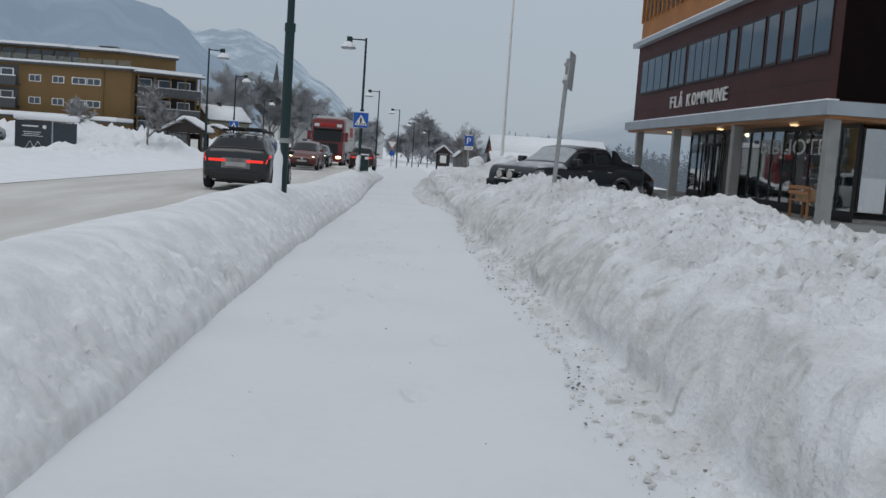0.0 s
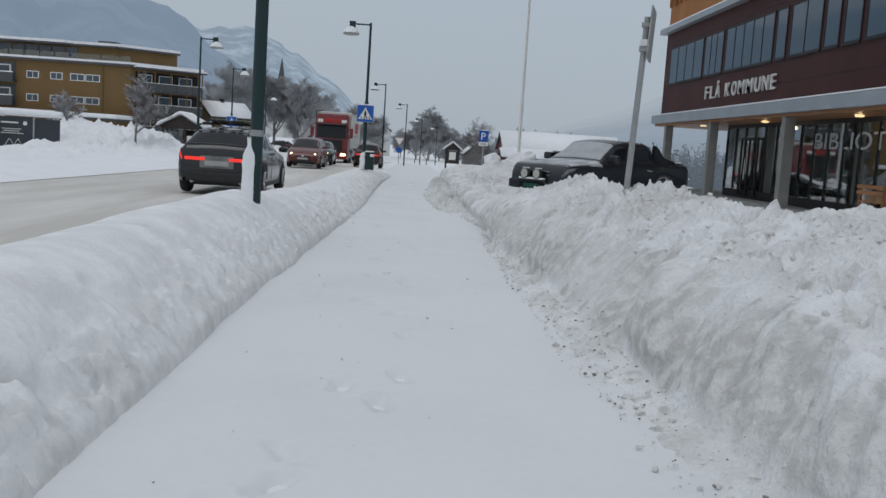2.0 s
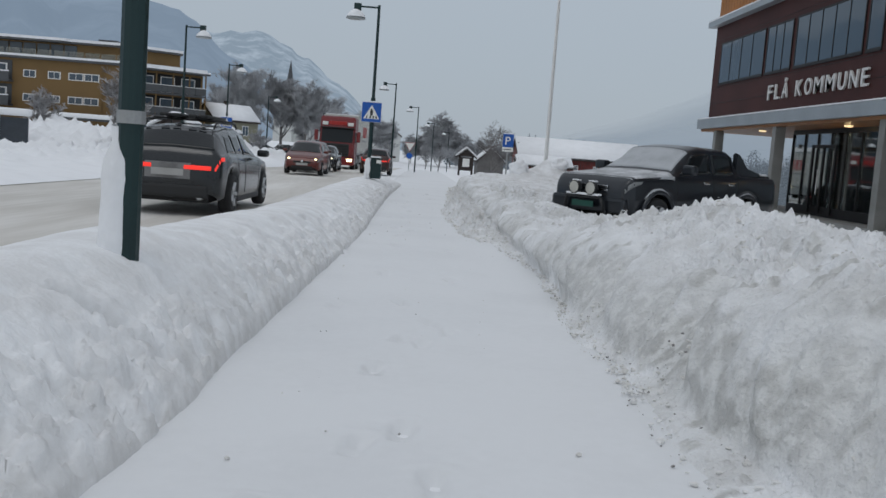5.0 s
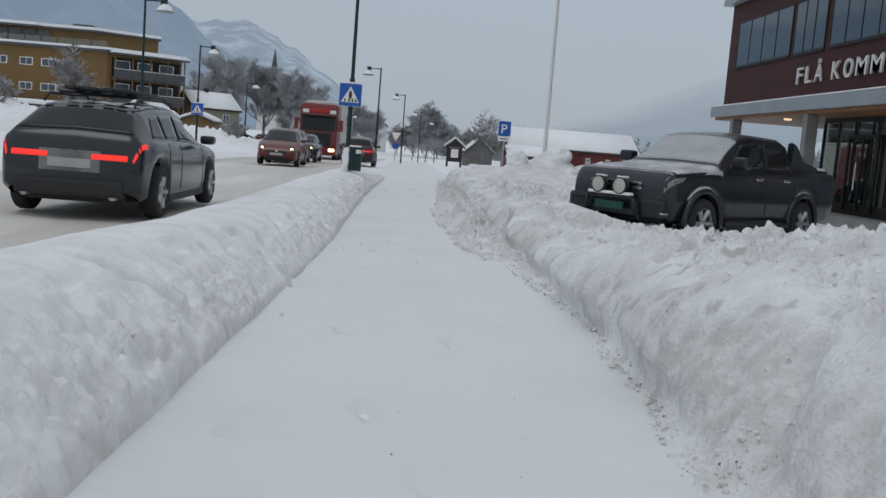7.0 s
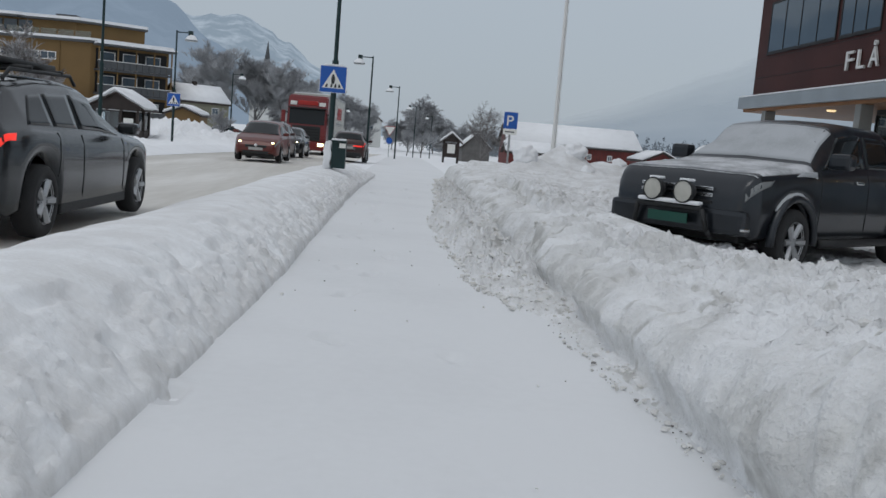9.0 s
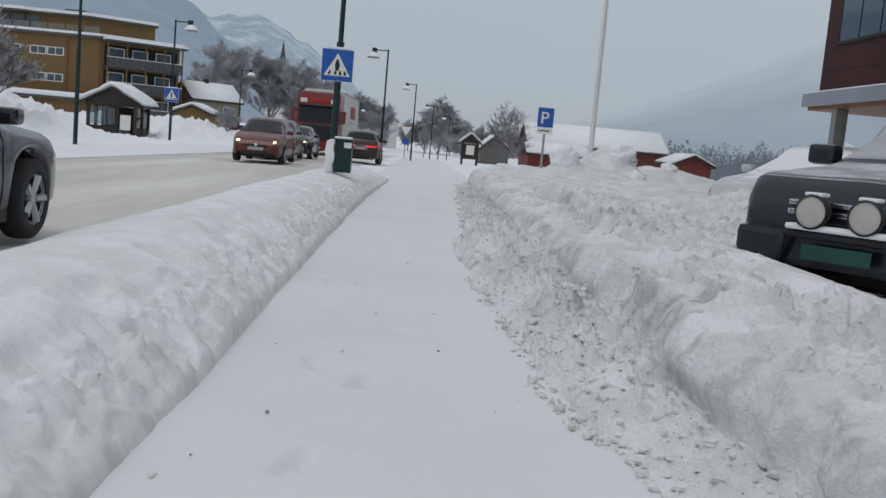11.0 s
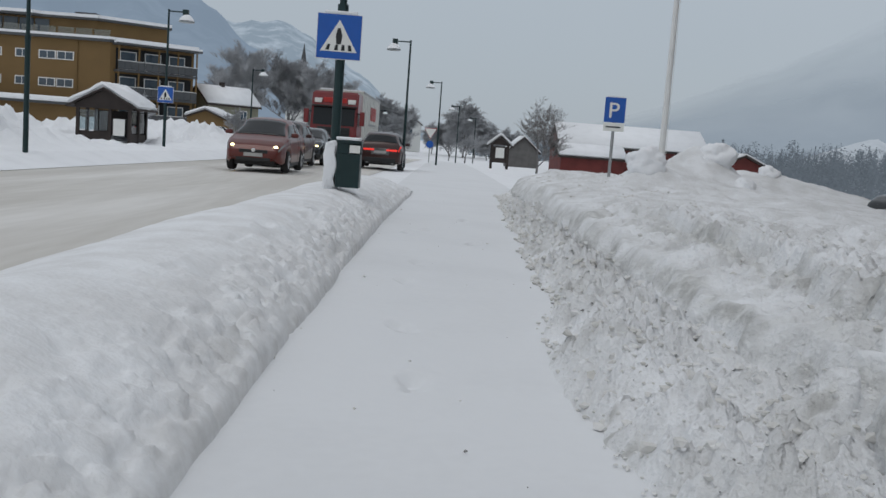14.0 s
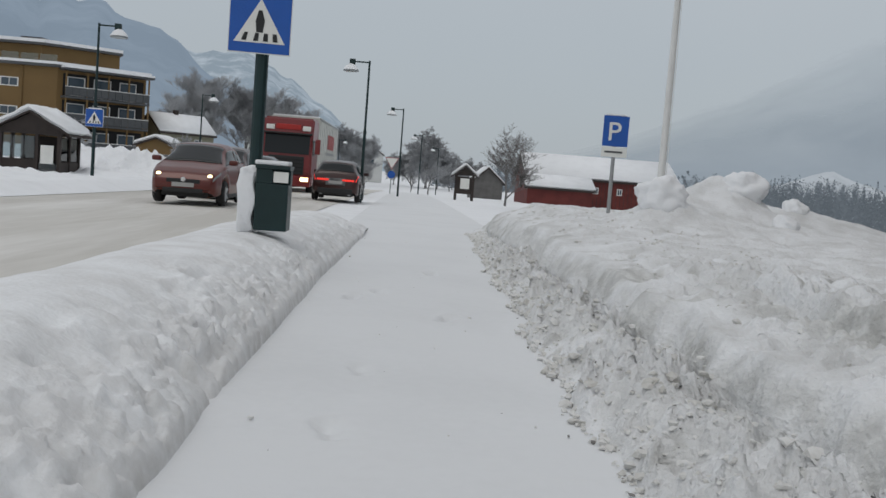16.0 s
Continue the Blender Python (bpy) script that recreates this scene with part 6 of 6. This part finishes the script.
        part("step_bar", tube(bmesh.new(), (h - 1.55, s * (w + .02), .36), (-h + 1.75, s * (w + .02), .36), .05, n=10), PLASTIC, T, smooth=True)
        part("tail_light", boxes((-h - .01, -h + .12, s * .84 - .07, s * .84 + .07, .85, 1.16), bevel=.02), P_LETTERRED, T)
    for z in (.78, .86, .93):
        part("grille_slat", boxes((h - .06, h + .012, -.47, .47, z - .022, z + .018), bevel=.008), CHROME if z > .8 else PLASTIC, T)
    part("bumper", boxes((h - .3, h + .03, -.88, .88, .44, .72), bevel=.06), P_BLACK, T)
    # lamp bar with two round spotlights
    bar = bmesh.new()
    for a, b in (((h + .08, -.48, .46), (h + .12, -.42, .70)), ((h + .08, .48, .46), (h + .12, .42, .70)), ((h + .12, -.42, .70), (h + .12, .42, .70)), ((h + .08, -.48, .46), (h + .0, -.5, .4)), ((h + .08, .48, .46), (h, .5, .4))):
        tube(bar, a, b, .03, n=8)
    part("lamp_bar", bar, PLASTIC, T, "black tubular lamp bar", True)
    part("snow_cap", boxes((h + .06, h + .17, -.4, .4, .73, .775), bevel=.02), SNOW, T, "snow on the lamp bar", True)
    for y in (-.2, .2):
        sp = part("spotlight", lathe(bmesh.new(), [(.05, -.12), (.10, -.10), (.125, -.02), (.13, .02), (.115, .03)], 22, pose(h + .16, y, .87, 0, 90)), PLASTIC, T, "", True)
        part("lens", lathe(bmesh.new(), [(.0, .034), (.06, .031), (.116, .02)], 22, pose(h + .16, y, .87, 0, 90)), SPOTLENS, sp, "round frosted lens", True)
        part("snow_cap", boxes((h + .05, h + .17, y - .07, y + .07, .985, 1.015), bevel=.012), SNOW, sp)
    part("number_plate", boxes((h + .125, h + .135, -.26, .26, .52, .63)), P_GREENPLATE, T, "green number plate, plain")
    return T


pickup()
car("suv", at(6.9, 36.0, 216, 0.06), "white estate car fully covered by a layer of snow", "car", 4.7, 1.88, 1.62, P_WHITE, snowy=True, group="snowed-in cars")
car("suv", at(9.4, 42.6, 213, -.15), "parked car covered by snow beside the heap", "car", 4.3, 1.8, 1.5, P_GREY, snowy=True, group="snowed-in cars")
car("suv", at(-6.1, 59.4, -90), "brown crossover coming along the road in the queue", "car", 4.45, 1.84, 1.62, P_BROWN)
car("hatchback", at(-5.6, 53.6, -90), "orange-red small hatchback with lit headlights", "car", 4.08, 1.73, 1.56, P_ORANGE, lit=True, kind="hatch", hood=.95)
car("suv", at(-6.0, 65, -90), "grey car with yellowish headlights lit, coming along the road", "car", 4.3, 1.8, 1.5, P_GREY, lit=True)
car("suv", at(-6.2, 104, -90), "dark car queueing behind with its lights on", "car", 4.4, 1.82, 1.6, P_BLACK, lit=True)
car("estate_car", at(-4.3, 26.6, 90), "dark estate car with a roof rack and red tail lights lit", "car", 4.75, 1.84, 1.5, P_GREY, tail=True, box_on_roof=True, kind="estate", hood=.96)
car("suv", at(-2.9, 66, 90), "dull red car driving away with snow on it", "car", 4.4, 1.8, 1.55, P_BROWN, tail=True)
car("estate_car", at(-21.9, 47.2, -20, 0.3), "silver car parked beside the notice trailer", "car", 4.5, 1.8, 1.5, P_SILVER, kind="estate", hood=.96)
for x, y, rz in ((-17.5, 112, 10), (-14.6, 113.5, 8), (-20.5, 111, 15)):
    car("suv", at(x, y, rz, 0.25), "far parked car half hidden by snow", "car", 4.3, 1.8, 1.5, P_GREY, snowy=True, group="far parked cars")


def lorry():
    T = thing("lorry", at(-6.3, 84, -90), "red lorry with a long white box trailer and lit headlights", "lorry")
    # trailer: from local x = 4.6 back to -8.6
    f, b, w = 5.0, -8.4, 1.27
    tr = part("trailer_box", boxes((b, f, -w, w, 1.15, 3.95), bevel=.03), P_TRAILER, T, "dirty white panelled box")
    for i in range(12):
        x = b + .5 + i * 1.12
        for s in (1, -1):
            part("panel_seam", boxes((x, x + .035, s * (w + .006) - .006, s * (w + .006) + .006, 1.25, 3.85)), GALV, tr)
    for s in (1, -1):
        part("bottom_rail", boxes((b, f, s * (w + .01) - .02, s * (w + .01) + .02, 1.1, 1.24)), GALV, tr)
        part("top_rail", boxes((b, f, s * (w + .01) - .02, s * (w + .01) + .02, 3.86, 3.97)), GALV, tr)
        for i in range(6):
            x = (-3.6 + i * .78) * s
            bm = boxes((x - .27 - .9, x + .27 - .9, s * (w + .02) - .004, s * (w + .02) + .004, 2.45, 3.3))
            part("letter_shape", bm, P_LETTERRED, tr, "plain red block in place of a letter")
        part("letter_shape", boxes((-5.2, 0.6, s * (w + .02) - .004, s * (w + .02) + .004, 2.1, 2.24)), GALV, tr)
        part("side_skirt", boxes((-3.6, 1.0, s * 1.2 - .03, s * 1.2 + .03, .5, 1.06)), GALV, T)
        for x in (-7.0, -5.7, -4.4, 2.4, 3.6):
            wheel(T, x, s * 1.08, .5, .34, s, 8, GALV)
        part("marker_lamp", boxes((-2.0, -1.9, s * 1.28 - .01, s * 1.28 + .01, 1.0, 1.06)), HEADLIT, T)
    part("snow_cap", boxes((b + .05, f - .05, -w + .05, w - .05, 3.955, 4.03), bevel=.03), SNOW, T)
    part("chassis", boxes((b + .1, 7.6, -.45, .45, .75, 1.1)), PLASTIC, T)
    for y in (-.62, .0, .62):
        part("rear_door_bar", tube(bmesh.new(), (b - .03, y, 1.2), (b - .03, y, 3.9), .02, n=6), GALV, tr)
    for s in (1, -1):
        part("tail_light", boxes((b - .06, b + .02, s * .95 - .22, s * .95 + .22, .82, .96), bevel=.02), TAILLIT, T)
        part("mud_flap", boxes((b + .02, b + .04, s * .98 - .28, s * .98 + .28, .25, .8)), PLASTIC, T)
    # cab
    bm = prism(bmesh.new(), [(5.6, .75), (8.0, .75), (8.1, 1.2), (8.05, 1.9), (7.85, 2.95), (7.55, 3.75), (5.75, 3.85), (5.6, 3.8)], "y", -1.25, 1.25)
    bmesh.ops.bevel(bm, geom=bm.edges[:], offset=0.09, segments=3, affect="EDGES")
    cab = part("cab", bm, P_RED, T, "glossy dark red cab")
    part("windscreen", panel(bmesh.new(), [(8.06, -1.2, 1.9), (8.06, 1.2, 1.9), (7.86, 1.2, 2.95), (7.86, -1.2, 2.95)], .04, .96, .05, .95, .03, .03), CARGLASS, T)
    part("sun_visor", boxes((7.78, 8.12, -1.2, 1.2, 2.92, 3.0), bevel=.02), PLASTIC, T)
    part("roof_sign", boxes((7.62, 7.80, -.62, .62, 3.15, 3.42), bevel=.02), P_LETTERRED, T)
    part("grille", boxes((8.0, 8.13, -.88, .88, .95, 1.85), bevel=.04), PLASTIC, T)
    for z in (1.1, 1.28, 1.46, 1.64):
        part("grille_slat", boxes((8.13, 8.15, -.84, .84, z, z + .05)), BLACKFRAME, T)
    part("bumper", boxes((7.75, 8.16, -1.25, 1.25, .35, .9), bevel=.07), P_RED, T)
    for s in (1, -1):
        part("roof_light", boxes((7.64, 7.82, s * .9 - .2, s * .9 + .2, 3.12, 3.36), bevel=.02), SIGNWHITE, T)
        part("headlight", boxes((8.05, 8.19, s * .95 - .2, s * .95 + .2, .62, .82), bevel=.04), HEADLIT, T, "lit headlight")
        part("side_window", boxes((6.9, 7.72, s * 1.262 - .008, s * 1.262 + .008, 1.95, 2.7), bevel=.004), CARGLASS, T)
        part("mirror", boxes((7.75, 7.95, s * 1.5 - .13, s * 1.5 + .13, 2.0, 2.75), bevel=.04), P_RED, T)
        part("mirror_arm", boxes((7.8, 7.86, min(s * 1.2, s * 1.42), max(s * 1.2, s * 1.42), 2.6, 2.65)), PLASTIC, T)
        part("side_fairing", boxes((5.15, 5.62, s * 1.22 - .03, s * 1.22 + .03, .5, 3.7), bevel=.02), P_RED, T)
        part("step", boxes((6.75, 7.75, s * 1.22 - .06, s * 1.22 + .06, .42, .98), bevel=.03), P_RED, T)
        wheel(T, 6.35, s * 1.08, .5, .34, s, 8, GALV)
        arch(T, 6.35, s * 1.25, .5, s, PLASTIC)
        part("fuel_tank", boxes((4.2, 5.5, s * 1.0 - .25, s * 1.0 + .25, .45, 1.0), bevel=.08), GALV, T)
    part("number_plate", boxes((8.162, 8.17, -.26, .26, .45, .56)), P_PLATE, T)


lorry()


# ---------------------------------------------------------------- trees
def tree_mesh(height, spread, seed, levels=5, forks=(3, 4), trunk=0.06, droop=0.0, start=0.25, twig=0.008, up=0.35):
    """Trunk with limbs, and a crown of many fine twigs, as two sets of vertices and faces."""
    rng = random.Random(seed)
    sets = {"trunk": ([], []), "crown": ([], [])}

    def seg(which, a, b, ra, rb, n):
        vs, fs = sets[which]
        d = (b - a).normalized()
        q = d.to_track_quat("Z", "Y").to_matrix()
        k = len(vs)
        for p, r in ((a, ra), (b, rb)):
            for i in range(n):
                t = 2 * math.pi * i / n
                vs.append(tuple(p + q @ Vector((r * math.cos(t), r * math.sin(t), 0))))
        for i in range(n):
            fs.append((k + i, k + (i + 1) % n, k + n + (i + 1) % n, k + n + i))

    def grow(p, d, length, r, lev):
        steps = 3 if lev < 3 else 2
        which = "trunk" if lev < 2 else "crown"
        n = 8 if lev == 0 else (6 if lev == 1 else (4 if lev == 2 else 3))
        pts = [(p, r)]
        for s in range(steps):
            d = (d + Vector((rng.uniform(-1, 1), rng.uniform(-1, 1), rng.uniform(-.6, .8))) * 0.16 + Vector((0, 0, -droop * lev * 0.12))).normalized()
            q = p + d * length / steps
            r2 = max(r * 0.8, twig)
            seg(which, p, q, r, r2, n)
            p, r = q, r2
            pts.append((p, r))
        if lev >= levels:
            return
        kids = rng.randint(*forks) + (2 if lev == 0 else 0)
        for i in range(kids):
            f = rng.uniform(start if lev == 0 else 0.25, 1.0)
            k = f * (len(pts) - 1)
            j = min(int(k), len(pts) - 2)
            base = pts[j][0].lerp(pts[j + 1][0], k - j)
            side = Vector((rng.uniform(-1, 1), rng.uniform(-1, 1), rng.uniform(-.2, .6))).normalized()
            nd = (d * up + side * spread + Vector((0, 0, 0.25 - droop * 0.4))).normalized()
            grow(base, nd, length * rng.uniform(.5, .75), max(pts[j][1] * .55, twig), lev + 1)
        grow(p, d, length * 0.62, r * .8, lev + 1)

    grow(Vector((0, 0, 0)), Vector((0, 0, 1)), height * 0.42, trunk, 0)
    top = max(v[2] for v in sets["crown"][0])
    k = height / top
    return {n: ([(x * k, y * k, z * k) for x, y, z in vs], fs) for n, (vs, fs) in sets.items()}


def tree(m, label, data, crown_mat, group=""):
    T = thing("tree", m, label, "tree", group)
    for n, (vs, fs) in data.items():
        me = bpy.data.meshes.new(n)
        me.from_pydata(vs, [], fs)
        me.materials.append(BARK if n == "trunk" else crown_mat)
        ob = new(n, me)
        ob.parent = T
    return T


big = tree_mesh(15.5, 0.62, 11, 6, (4, 5), 0.34, 0.03, 0.15, 0.017, 0.5)
first = tree(pose(-30.5, 170, -1.2), "tall bare deciduous tree, grey with frost and painted haze", big, TWIG, "trees by the church")
for x, y, z, k, rz in ((-25.2, 176, -1.2, .95, 70), (-20.5, 172, -1.4, .88, 150), (-36.0, 178, -1.2, .82, 210), (-17.5, 182, -1.4, .80, 20), (-11.5, 200, -2.0, .72, 100), (-8.0, 203, -2.0, .62, 250), (-14.5, 205, -2, .55, 310)):
    copy_thing(first, pose(x, y, z, 0, 0, rz) @ Matrix.Diagonal((k, k, k, 1)))
birch = tree_mesh(13, 0.5, 23, 6, (4, 5), 0.2, 0.35, 0.12, 0.02, 0.55)
b0 = tree(pose(3.7, 220, -2.2), "slender frosted birch with a tall hazy crown", birch, TWIG, "far birches")
for x, y, z, k, rz in ((6.4, 226, -2.2, .78, 60), (1.0, 228, -2.2, .7, 130), (10, 235, -2.2, .65, 200), (13.5, 240, -2.2, .6, 280), (-3, 240, -2.2, .6, 10), (17, 245, -2.2, .55, 90), (8, 205, -2.2, .42, 45), (-22, 190, -1.5, .8, 0)):
    copy_thing(b0, pose(x, y, z, 0, 0, rz) @ Matrix.Diagonal((k, k, k, 1)))
tree(pose(4.85, 77, -0.3), "small bare tree with a wide fan of thin branches", tree_mesh(4.3, 1.1, 38, 5, (3, 4), 0.07, 0.0, 0.05, 0.006, 0.45), BARK)
tree(pose(-13.1, 48.6, 0.35), "young roadside tree with snow-laden branches", tree_mesh(3.7, 0.7, 41, 5, (3, 4), 0.06, 0.05, 0.25, 0.012, 0.5), SNOWTWIG, "snow-laden trees")
tree(pose(-20.5, 60, 0.4), "young roadside tree with snow-laden branches", tree_mesh(3.0, 0.8, 43, 5, (3, 4), 0.05, 0.05, 0.2, 0.012, 0.5), SNOWTWIG, "snow-laden trees")
for x, y, h, s in ((-13.2, 84, 2.6, 51), (-19.5, 83, 3.0, 52), (1.5, 103, 2.6, 53), (0.3, 128, 3.4, 54), (-5.5, 150, 4.0, 55)):
    tree(pose(x, y, lv(y) + .1), "small bare garden tree dusted with snow", tree_mesh(h, 0.8, s, 5, (2, 4), 0.06, 0.05, 0.2, 0.012, 0.5), TWIG, "small roadside trees")

# yield sign far along the road
Y = thing("yield_sign", at(-1.4, 98, 0), "far triangular yield sign on a grey pole", "road sign")
part("pole", tube(bmesh.new(), (0, 0, 0), (0, 0, 2.2), .035, n=8), GALV, Y)
part("plate", prism(bmesh.new(), [(-.45, 2.6), (.45, 2.6), (0, 1.85)], "y", -.06, -.04), SIGNWHITE, Y)
part("rim", prism(bmesh.new(), [(-.5, 2.64), (.5, 2.64), (0, 1.78)], "y", -.038, -.036), P_LETTERRED, Y)
part("sub_plate", lathe(bmesh.new(), [(0, 0), (.28, 0), (.28, .02), (0, .02)], 20, pose(0, -.05, 1.4, 90)), SIGNBLUE, Y)
